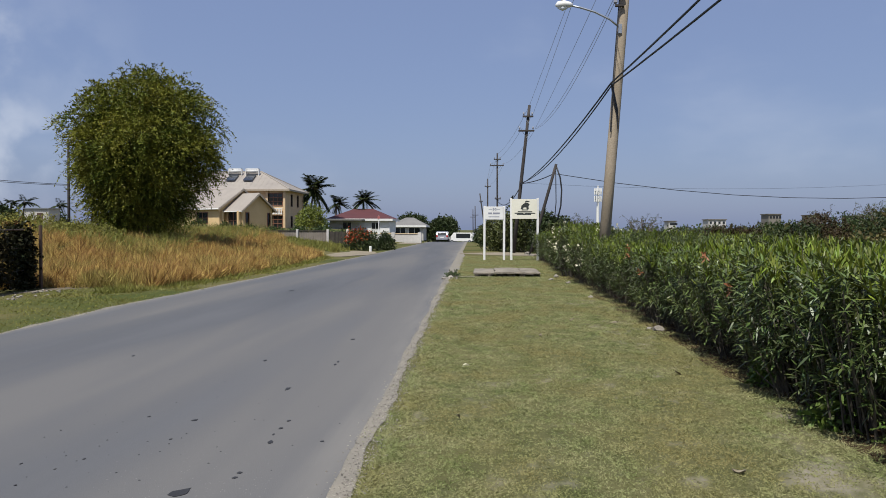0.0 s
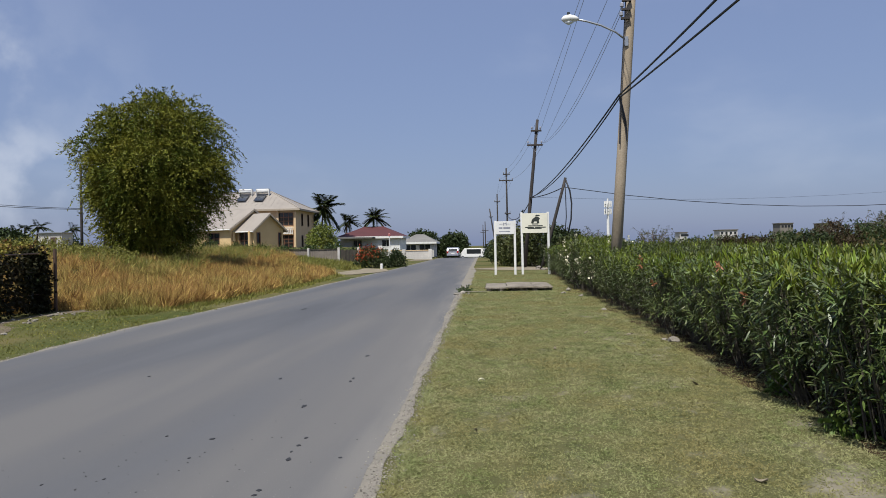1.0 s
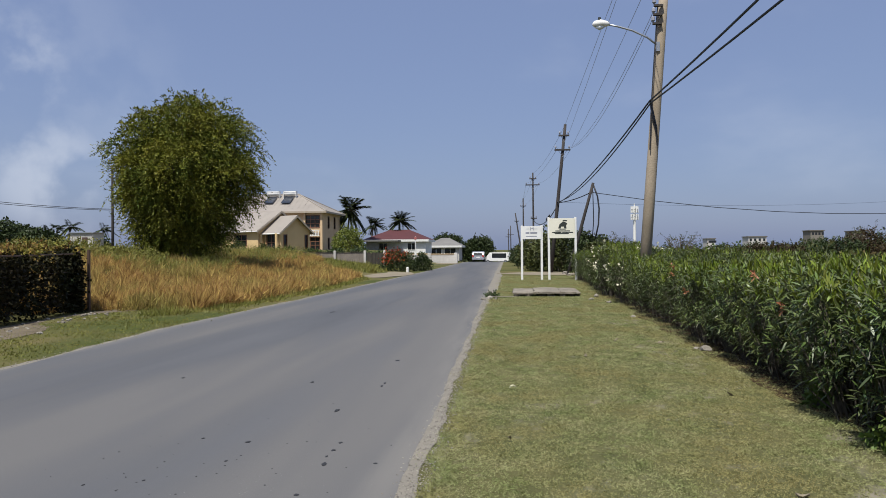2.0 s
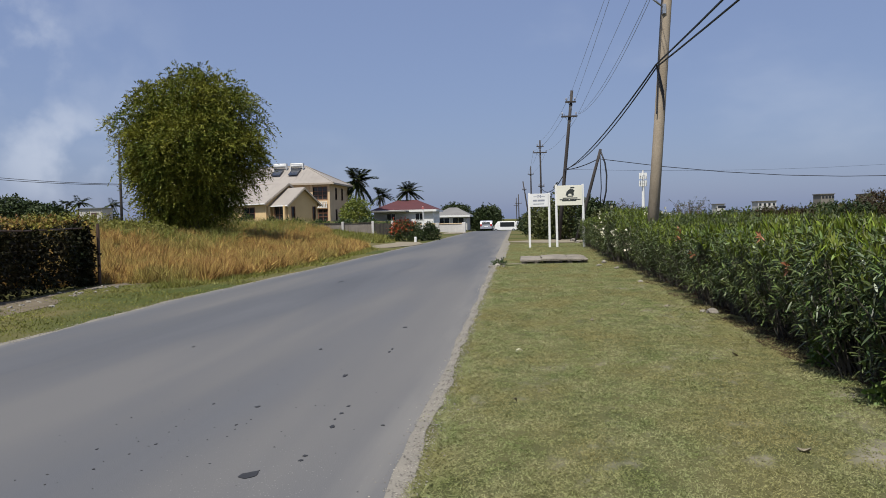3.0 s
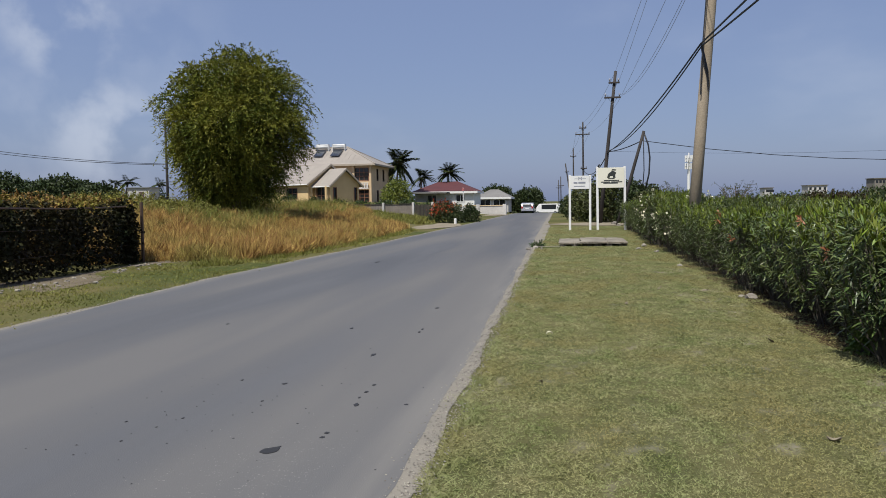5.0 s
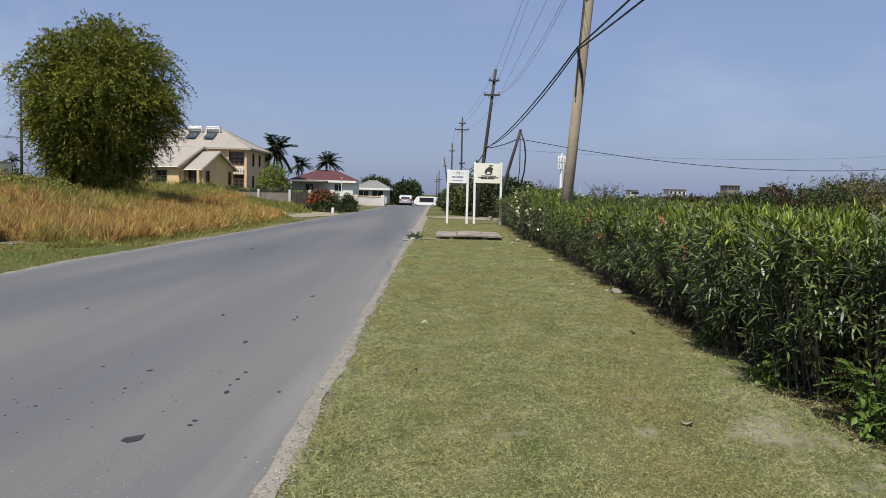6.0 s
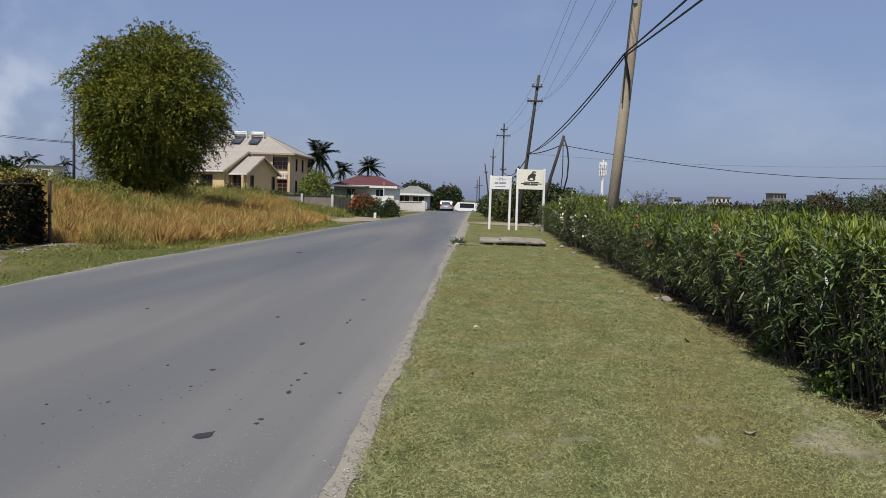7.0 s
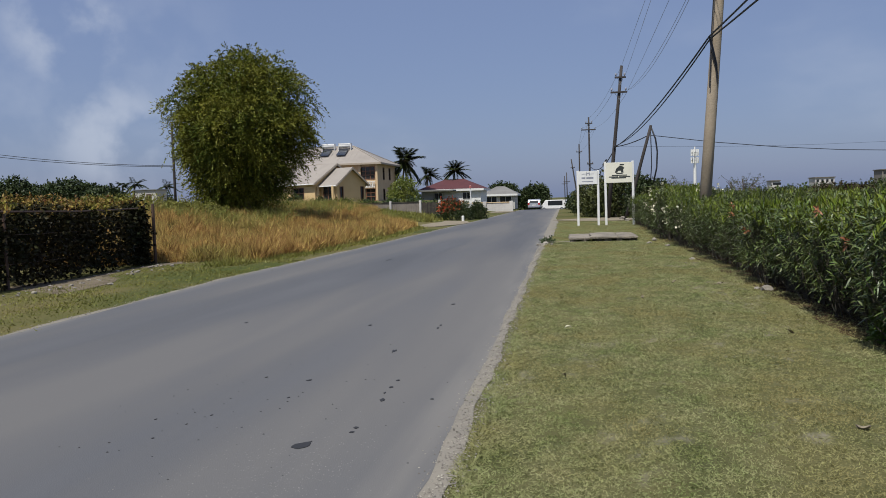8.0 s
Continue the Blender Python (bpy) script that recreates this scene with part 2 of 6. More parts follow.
M_DARKWOOD = mat("dark_wood", (0.10, 0.06, 0.04), rough=0.6, bump=0)
M_FENCEWOOD = mat("grey_fence_board", (0.06, 0.05, 0.04), (0.034, 0.029, 0.024), rough=0.9, scale=3, fine=25, bump=0.4, vary=0.25)
M_SHEET = mat("weathered_fence_sheet", (0.25, 0.215, 0.18), (0.17, 0.145, 0.12), rough=0.85, scale=2, fine=20, bump=0.2)
M_TYRE = mat("tyre_rubber", (0.02, 0.02, 0.02), rough=0.8, bump=0)
M_SILVER = mat("silver_car_paint", (0.60, 0.60, 0.61), rough=0.25, metal=0.5, bump=0)
M_REDSIGN = mat("faded_red_paint", (0.42, 0.13, 0.12), rough=0.6, bump=0.1)
M_TAILRED = mat("red_lens", (0.45, 0.02, 0.02), rough=0.2, bump=0)
M_SOLAR = mat("solar_collector", (0.03, 0.035, 0.045), rough=0.15, bump=0)
M_FAR = mat("far_wall_paint", (0.58, 0.55, 0.51), rough=0.85, scale=0.4, fine=4, bump=0)
M_GROUND = mat("rough_grass_ground", (0.085, 0.088, 0.028), (0.145, 0.12, 0.056), rough=0.95, scale=0.7, fine=14, bump=0.8, depth=0.05, c3=(0.06, 0.073, 0.021), big=0.2, gloss=0.08)


# ---- mesh helpers ----
class Shape:
    """Collects vertices and faces of one mesh."""

    def __init__(self):
        self.v, self.f = [], []

    def box(self, x0, x1, y0, y1, z0, z1, m=None):
        k = len(self.v)
        for z in (z0, z1):
            for x, y in ((x0, y0), (x1, y0), (x1, y1), (x0, y1)):
                p = Vector((x, y, z))
                self.v.append(tuple(m @ p) if m else tuple(p))
        for q in ((3, 2, 1, 0), (4, 5, 6, 7), (0, 1, 5, 4), (1, 2, 6, 5), (2, 3, 7, 6), (3, 0, 4, 7)):
            self.f.append([k + i for i in q])
        return self

    def prism(self, ring, lift):
        """A closed outline (points) pushed along the vector lift."""
        k, n = len(self.v), len(ring)
        lift = Vector(lift)
        self.v += [tuple(p) for p in ring] + [tuple(Vector(p) + lift) for p in ring]
        self.f += [list(range(k + n - 1, k - 1, -1)), list(range(k + n, k + 2 * n))]
        self.f += [[k + i, k + (i + 1) % n, k + n + (i + 1) % n, k + n + i] for i in range(n)]
        return self

    def tube(self, path, radii, n=8, cap=True):
        k = len(self.v)
        path = [Vector(p) for p in path]
        if not isinstance(radii, (list, tuple)):
            radii = [radii] * len(path)
        for i, p in enumerate(path):
            d = (path[min(i + 1, len(path) - 1)] - path[max(i - 1, 0)]).normalized()
            a = d.cross(Vector((0.31, 0.95, 0.05))).normalized()
            b = d.cross(a)
            for j in range(n):
                w = 2 * math.pi * j / n
                self.v.append(tuple(p + radii[i] * (math.cos(w) * a + math.sin(w) * b)))
        for i in range(len(path) - 1):
            for j in range(n):
                a, b = k + i * n + j, k + i * n + (j + 1) % n
                self.f.append([a, b, b + n, a + n])
        if cap:
            e = k + (len(path) - 1) * n
            self.f += [[k + j for j in range(n)][::-1], [e + j for j in range(n)]]
        return self

    def mesh(self, name, material, smooth=False, bevel=0.0):
        me = bpy.data.meshes.new(name)
        me.from_pydata(self.v, [], self.f)
        bm = bmesh.new()
        bm.from_mesh(me)
        bmesh.ops.recalc_face_normals(bm, faces=bm.faces)
        if bevel:
            sharp = [e for e in bm.edges if len(e.link_faces) == 2 and e.calc_face_angle(0) > 0.5]
            bmesh.ops.bevel(bm, geom=sharp, offset=bevel, segments=1, affect="EDGES")
        bm.to_mesh(me)
        bm.free()
        if smooth:
            me.polygons.foreach_set("use_smooth", [True] * len(me.polygons))
        me.materials.append(material)
        return me


def part(name, shape, material, parent=None, label="", smooth=False, bevel=0.0):
    """Links a shape (or a finished mesh) as one object, under parent where one is given."""
    me = shape.mesh(name, material, smooth, bevel) if isinstance(shape, Shape) else shape
    ob = new(name, me)
    ob.parent = parent
    return tagged(ob, label)


def thing(name, label, category, at=(0, 0, 0), turn=0.0, group="", kind=""):
    ob = new(name)
    ob.matrix_world = pose(*at, 0, 0, turn)
    return tagged(ob, label, category, group, kind)


def leaf_mesh(name, base, way, side, length, width, material, droop=0.0, segs=1):
    """Many leaves in one mesh: numpy arrays of base points, directions, side vectors, lengths and widths.
    segs 0: one tapering triangle; 1: a folded diamond of two; 2: a curved lance of four."""
    base, way, side = (np.asarray(a, float) for a in (base, way, side))
    n = len(base)
    L, W = np.asarray(length, float).reshape(-1, 1), np.asarray(width, float).reshape(-1, 1)
    up = np.cross(side, way)
    sag = np.zeros((n, 3))
    sag[:, 2] = -1
    if segs == 0:
        pts = np.stack([base - side * W / 2, base + side * W / 2, base + way * L + sag * L * droop], 1)
        faces = np.array([[0, 1, 2]])
    elif segs == 1:
        mid = base + way * L * 0.45 + up * W * 0.15
        pts = np.stack([base, mid + side * W / 2, base + way * L + sag * L * droop, mid - side * W / 2], 1)
        faces = np.array([[0, 1, 2], [0, 2, 3]])
    else:
        a, b = base + way * L * 0.35 + sag * L * droop * 0.12, base + way * L * 0.7 + sag * L * droop * 0.5
        pts = np.stack([base, a + side * W / 2, b + side * W * 0.42, base + way * L + sag * L * droop, b - side * W * 0.42, a - side * W / 2], 1)
        faces = np.array([[0, 1, 5], [1, 2, 5], [5, 2, 4], [2, 3, 4]])
    k = pts.shape[1]
    idx = (np.arange(n)[:, None, None] * k + faces[None]).reshape(-1)
    nf = n * len(faces)
    me = bpy.data.meshes.new(name)
    me.vertices.add(n * k)
    me.vertices.foreach_set("co", pts.reshape(-1))
    me.loops.add(nf * 3)
    me.loops.foreach_set("vertex_index", idx.astype(np.int32))
    me.polygons.add(nf)
    me.polygons.foreach_set("loop_start", np.arange(0, nf * 3, 3, dtype=np.int32))
    me.update(calc_edges=True)
    me.materials.append(material)
    return me


def unit(a):
    return a / np.maximum(np.linalg.norm(a, axis=-1, keepdims=True), 1e-9)


def side_of(way, rng):
    return unit(np.cross(way, rng.normal(size=way.shape)))


def smooth_step(a, b, x):
    t = min(1.0, max(0.0, (x - a) / (b - a)))
    return t * t * (3 - 2 * t)


def between(x, xs, ys):
    return float(np.interp(x, xs, ys))


# ---- ground, road, verge ----
def road_right(y):
    return between(y, (-30, 4, 8, 12, 20, 36, 62, 110, 200), (-0.75, -0.89, -0.94, -1.03, -1.18, -1.5, -2.0, -2.75, -4.0))


def road_left(y):
    return between(y, (-30, 9, 16, 26, 60, 110, 200), (-6.9, -7.22, -7.58, -7.4, -7.3, -7.7, -8.6))


def dip(y):
    return -1.6 * smooth_step(98, 190, y)


def ground_z(x, y):
    """Height of the land: level along the road, a low rise under the field and the houses."""
    rise = 1.2 * smooth_step(-8.5, -22.0, x) * smooth_step(21, 34, y) + 0.55 * smooth_step(-10, -22, x) * smooth_step(60, 85, y)
    ridge = 1.2 * smooth_step(20, 60, x) * smooth_step(30, 80, y)
    lump = 0.03 * noise.noise((x * 0.35, y * 0.35, 0)) * max(smooth_step(7, 12, x), smooth_step(-8.5, -11, x))
    return rise + ridge + lump + dip(y) * (1 - smooth_step(-9, -20, x) * 0.8)


def build_ground():
    xs = sorted(set([-2600, -1500, -800, -400, -250, -160, -110, -80, -62] + list(range(-50, -12, 2)) + list(np.arange(-12, 8, 0.5)) + list(range(8, 40, 3)) + [45, 60, 80, 110, 160, 250, 400, 800, 1500, 2600]))
    ys = sorted(set([-2600, -1000, -400, -150, -60, -30] + list(np.arange(-15, 70, 0.8)) + list(range(72, 130, 3)) + list(range(135, 200, 8)) + [220, 260, 320, 400, 550, 800, 1200, 1800, 2600]))
    s = Shape()
    s.v = [(x, y, ground_z(x, y)) for y in ys for x in xs]
    w = len(xs)
    s.f = [[j * w + i, j * w + i + 1, (j + 1) * w + i + 1, (j + 1) * w + i] for j in range(len(ys) - 1) for i in range(w - 1)]
    ob = part("ground", s, M_GROUND, smooth=True)
    tagged(ob, "rough grassy ground with dry straw patches", "ground", kind="structure")


def strip(name, left, right, ys, lift, material, label, category, nx=6, crown=0.0, skirt=0.05, ts=None, bare=None):
    """A ribbon along the road between two edge functions, with a crown and a skirt at both sides."""
    s = Shape()
    ts = ts or [i / nx for i in range(nx + 1)]
    nx, dusty = len(ts) - 1, []
    for y in ys:
        a, b = left(y), right(y)
        for t in ts:
            dusty.append(bare(a + (b - a) * t, y) if bare else max(1 - smooth_step(0, 0.55, (1 - t) * (b - a)), 0.7 * (1 - smooth_step(0, 0.4, t * (b - a)))))
            s.v.append((a + (b - a) * t, y, dip(y) + lift + crown * (1 - (2 * t - 1) ** 2)))
        dusty += [1.0, 1.0]
        s.v.append((a - 0.01, y, dip(y) - skirt))
        s.v.append((b + 0.01, y, dip(y) - skirt))
    w = nx + 3
    for j in range(len(ys) - 1):
        for i in range(nx):
            s.f.append([j * w + i, j * w + i + 1, (j + 1) * w + i + 1, (j + 1) * w + i])
        s.f.append([j * w + nx + 1, j * w, (j + 1) * w, (j + 1) * w + nx + 1])
        s.f.append([j * w + nx, j * w + nx + 2, (j + 1) * w + nx + 2, (j + 1) * w + nx])
    ob = part(name, s, material)
    ob.data.attributes.new("dust", "FLOAT", "POINT").data.foreach_set("value", dusty)
    return tagged(ob, label, category, kind="structure")


def wob(y, k, amp, f):
    return amp * noise.noise((y * f, k * 7.3, 1.7)) + amp * 0.5 * noise.noise((y * f * 4.1, k * 3.1, 5.2))


def bare_ground(x, y):
    """How bare and dusty the mown verge is: worn patches along the hedge's foot and by the gravel."""
    q = 0.5 + 0.5 * noise.noise((x * 1.7, y * 1.0, 4.4)) + 0.4 * noise.noise((x * 5.0, y * 3.2, 9.1)) + 0.42 * noise.noise((x * 12.0, y * 8.0, 2.1))
    near_hedge = smooth_step(1.1, 2.5, x) * (1 - smooth_step(14, 24, y))
    near_road = 0.4 * (1 - smooth_step(-0.6, 0.3, x)) * (1 - smooth_step(9, 14, y))
    return smooth_step(0.66, 1.25, q + max(0.30 * near_hedge, 0.21 * near_road) - 0.06)


near_y = list(np.arange(-20, 45, 0.2)) + list(np.arange(45, 100, 1.5)) + list(np.arange(101, 196, 4))
build_ground()
strip("road", lambda y: road_left(y) + wob(y, 1, 0.07, 0.5), lambda y: road_right(y) + wob(y, 2, 0.05, 0.6), near_y, 0.014, M_ASPHALT,
      "worn grey asphalt road with faded edges", "road", crown=0.01, ts=[0, 0.02, 0.05, 0.1, 0.25, 0.5, 0.75, 0.9, 0.94, 0.97, 0.985, 1])
strip("gravel_edge", lambda y: road_right(y) - 0.3, lambda y: road_right(y) + between(y, (0, 6, 20, 26, 34, 48, 60), (0.16, 0.12, 0.1, 0.22, 0.42, 0.5, 0.3)) + wob(y, 3, 0.08, 0.9), near_y, 0.0125, M_GRAVEL,
      "pale crumbled limestone gravel along the asphalt", "road edge", nx=3)
strip("gravel_edge", lambda y: road_left(y) - 0.12 + wob(y, 4, 0.1, 0.7), lambda y: road_left(y) + 0.3, near_y, 0.008, M_GRAVEL,
      "pale crumbled limestone gravel along the asphalt", "road edge", nx=3)
strip("lawn", lambda y: road_right(y) + 0.05, lambda y: 3.4 + wob(y, 5, 0.1, 0.5), list(np.arange(-20, 2, 1.0)) + list(np.arange(2, 16, 0.07)) + list(np.arange(16, 49, 0.25)), 0.005, M_LAWN,
      "closely mown verge of green and straw grass with dusty bare patches", "lawn", nx=90, bare=bare_ground)
strip("hedge_bed", lambda y: 2.82 + wob(y, 6, 0.22, 0.6), lambda y: 8.0, [y for y in near_y if y < 47], 0.010, M_LITTER,
      "brown leaf litter under the hedge", "soil", nx=10)


def flat_patch(name, x, y, z, pts_x, pts_y, turn, height, material, label, category, kind="structure", seed=1, n=18, rag=0.25):
    """A low ragged patch of earth, tar or concrete."""
    s, top = Shape(), []
    for i in range(n):
        w = 2 * math.pi * i / n
        r = 1 + rag * noise.noise((math.cos(w) * 1.7 + seed, math.sin(w) * 1.7, seed * 3.3))
        top.append((pts_x * r * math.cos(w), pts_y * r * math.sin(w), 0))
    s.prism(top, (0, 0, height))
    ob = part(name, s, material)
    ob.matrix_world = pose(x, y, z, 0, 0, turn)
    return tagged(ob, label, category, kind=kind)


# dirt crossing to the plot behind the signs, drive of the house, bare spots
flat_patch("dirt_track", 3.3, 53, 0.006, 4.6, 3.4, 0, 0.02, M_DIRT, "pale dirt track crossing the verge", "track", seed=4, n=40)
flat_patch("dirt_track", -9.6, 52.5, 0.0, 2.2, 6.0, 6, 0.035, M_DIRT, "pale dirt drive beside the road", "track", seed=7, n=40)



def lawn_grass():
    """Mown turf: close tufts that stand and lie unevenly, so that dark gaps show between them."""
    rng = np.random.default_rng(5)
    tufts, per = 62000, 8
    cy = np.where(rng.uniform(0, 1, tufts) < 0.08, rng.uniform(-4, 3.0, tufts), np.exp(rng.uniform(np.log(3.0), np.log(48), tufts)))
    cx = rng.uniform(-1.7, 3.2, tufts)
    left = np.interp(cy, (-30, 4, 8, 12, 20, 36, 62), (-0.75, -0.89, -0.94, -1.03, -1.18, -1.5, -2.0)) + np.interp(cy, (0, 20, 26, 34, 48), (0.15, 0.15, 0.24, 0.44, 0.5))
    edge = left + 0.10 * np.sin(cy * 2.3) * np.sin(cy * 0.7 + 1) + 0.05 * np.sin(cy * 9.1)
    worn = np.array([bare_ground(float(a), float(b)) for a, b in zip(cx, cy)])
    lush = np.array([0.5 + 0.75 * noise.noise((a * 9.0, b * 6.0, 3.3)) + 0.5 * noise.noise((a * 2.2, b * 1.5, 8.3)) for a, b in zip(cx, cy)])
    keep = (cx > edge + rng.exponential(0.05, tufts) - 0.03) & (rng.uniform(0, 1, tufts) > 0.55 * worn) & (lush > 0.02)
    cx, cy, lush = cx[keep], cy[keep], np.clip(lush[keep], 0.25, 1.25)
    n = len(cx) * per
    y, x, up = np.repeat(cy, per), np.repeat(cx, per), np.repeat(lush, per)
    spread = 0.013 + 0.0022 * np.maximum(y, 0)
    base = np.stack([x + rng.normal(size=n) * spread, y + rng.normal(size=n) * spread, np.full(n, 0.006)], 1)
    lay = np.repeat(rng.normal(size=(len(cx), 3)) * (0.5, 0.5, 0.0), per, 0)
    way = unit(rng.normal(size=(n, 3)) * (0.75, 0.75, 0.12) + lay + (0, 0, 0.7))
    length = rng.uniform(0.018, 0.036, n) * (0.55 + 0.65 * up) * (1 + 0.25 * (y > 12))
    me = leaf_mesh("lawn_grass", base, way, side_of(way, rng), length, rng.uniform(0.004, 0.0065, n) * (0.75 + np.maximum(y, 0) / 11), M_BLADE, 0.2, 0)
    tagged(part("lawn_grass", me, None), "short mown grass blades, green and straw", "grass", kind="stuff")


lawn_grass()


def gravel_bits():
    """Loose crumbs of limestone along the ragged edges of the asphalt."""
    rng = np.random.default_rng(6)
    base = []
    for n, edge, y1 in ((4200, road_right, 30), (1200, road_left, 45)):
        y = np.exp(rng.uniform(np.log(3.0), np.log(y1), n))
        e = np.array([edge(q) for q in y])
        base.append(np.stack([e + (0.11 if edge is road_right else -0.06) + rng.normal(size=n) * 0.07, y, np.full(n, 0.016)], 1))
    base = np.concatenate(base)
    n = len(base)
    r = rng.uniform(0.002, 0.007, n) * (1 + base[:, 1] / 20)
    s = Shape()
    octa = np.array([(1, 0, 0), (0, 1, 0), (-1, 0, 0), (0, -1, 0), (0, 0, 0.8), (0, 0, -0.6)])
    v = (octa[None] * (r[:, None, None] * rng.uniform(0.6, 1.4, (n, 6, 1))) + base[:, None]).reshape(-1, 3)
    s.v = [tuple(q) for q in v]
    s.f = [[6 * i + a, 6 * i + b, 6 * i + c] for i in range(n) for a, b, c in ((0, 1, 4), (1, 2, 4), (2, 3, 4), (3, 0, 4), (1, 0, 5), (2, 1, 5), (3, 2, 5), (0, 3, 5))]
    me = bpy.data.meshes.new("gravel")
    me.from_pydata(s.v, [], s.f)
    me.materials.append(M_GRAVELBIT)
    tagged(part("gravel", me, None), "loose pale gravel crumbs along the asphalt edge", "gravel", kind="stuff")


gravel_bits()


def edge_tufts():
    """Longer unmown blades where the lawn meets the gravel and the hedge."""
    rng = np.random.default_rng(16)
    n = 20000
    y = np.exp(rng.uniform(np.log(3.0), np.log(26), n))
    right = rng.uniform(0, 1, n) < 0.3
    x = np.where(right, 2.85 + rng.normal(size=n) * 0.13, np.array([road_right(q) for q in y]) + 0.17 + np.abs(rng.normal(size=n)) * 0.09)
    x = x + 0.05 * np.sin(y * 5.3) * np.sin(y * 1.9)
    way = unit(rng.normal(size=(n, 3)) * (0.8, 0.8, 0.1) + (0, 0, 0.6))
    me = leaf_mesh("edge_grass", np.stack([x, y, np.full(n, 0.008)], 1), way, side_of(way, rng), rng.uniform(0.04, 0.09, n), rng.uniform(0.004, 0.008, n), M_BLADE, 0.25, 0)
    tagged(part("edge_grass", me, None), "ragged longer grass along the verge's edges", "grass", kind="stuff")


edge_tufts()


def tall_grass(name, n_tufts, place, height, spread, blades, width, material, label, seed, lean=0.35, leafy=0.0):
    """leafy: how far up the stalks the leaves begin; such leaves are shorter and arch over."""
    rng = np.random.default_rng(seed)
    cx, cy = place(rng, n_tufts)
    base_z = np.array([ground_z(a, b) for a, b in zip(cx, cy)])
    k = blades
    lump = np.array([0.92 + 0.6 * noise.noise((a * 0.9, b * 0.9, 2.0)) + 0.4 * noise.noise((a * 2.3, b * 2.3, 6.0)) for a, b in zip(cx, cy)])
    tall = np.repeat(rng.uniform(*height, len(cx)) * lump, k)
    base = np.stack([np.repeat(cx, k), np.repeat(cy, k), np.repeat(base_z, k) - 0.02], 1)
    n = len(base)
    base[:, :2] += rng.normal(size=(n, 2)) * spread
    way = unit(rng.normal(size=(n, 3)) * (lean, lean, 0.05) + (0.08, 0.0, 1))
    rise = rng.uniform(0, leafy, n) if leafy else np.zeros(n)
    base += way * (tall * rise)[:, None] * (0.5, 0.5, 1)
    way = unit(way + rng.normal(size=(n, 3)) * (rise * 0.5)[:, None])
    me = leaf_mesh(name, base, way, side_of(way, rng), tall * rng.uniform(0.55, 1.1, n) * (1 - 0.55 * rise), rng.uniform(0.6, 1.4, n) * width, material, 0.15 + 0.3 * leafy, 0)
    tagged(part(name, me, None), label, "grass", kind="stuff")


def in_field(rng, n, y0=19.5, y1=66):
    y = y0 + (y1 - y0) * rng.uniform(0, 1, n) ** 1.3
    left = np.interp(y, (17, 20, 24, 34, 44, 52, 66), (-10.2, -9.3, -8.6, -8.7, -9.3, -13.5, -17.5))
    x = left - 30 * rng.uniform(0, 1, n) ** 1.5 * (0.4 + y / 60)
    keep = ~((x > -12.8) & (y < 20.8))
    return x[keep], y[keep]


def field_front(rng, n):
    y = rng.uniform(19, 46, n)
    left = np.interp(y, (17, 20, 24, 34, 44, 52), (-10.2, -9.3, -8.6, -8.7, -9.3, -12.5))
    return left + rng.normal(size=n) * 0.22 + 0.05, y


def field_back(rng, n):
    y = rng.uniform(33, 70, n)
    x = -14 - (y - 33) * 0.12 - 30 * rng.uniform(0, 1, n)
    return x, y


tall_grass("dry_grass", 11000, in_field, (0.22, 0.8), 0.085, 42, 0.022, M_DRY, "tall golden dry grass in the empty plot", 3, 0.3, 0.45)
tall_grass("green_weeds", 620, field_front, (0.12, 0.36), 0.16, 34, 0.022, M_WEED, "low green weeds along the plot's edge", 9, 0.7)
tall_grass("green_weeds", 2600, field_back, (0.5, 1.1), 0.25, 46, 0.026, M_WEED, "rank green weeds at the back of the plot", 10, 0.5, 0.7)
tall_grass("green_weeds", 2200, lambda r, n: (r.uniform(-11.0, -7.7, n), r.uniform(7, 22, n)), (0.03, 0.09), 0.25, 24, 0.03, M_WEED, "thin green weeds beside the road", 12, 0.9)


tall_grass("green_weeds", 1300, lambda r, n: (r.uniform(-24, -10.5, n), r.uniform(54, 66, n)), (0.25, 0.6), 0.25, 20, 0.05, M_WEED, "weeds in front of the yard fence", 13, 0.7)


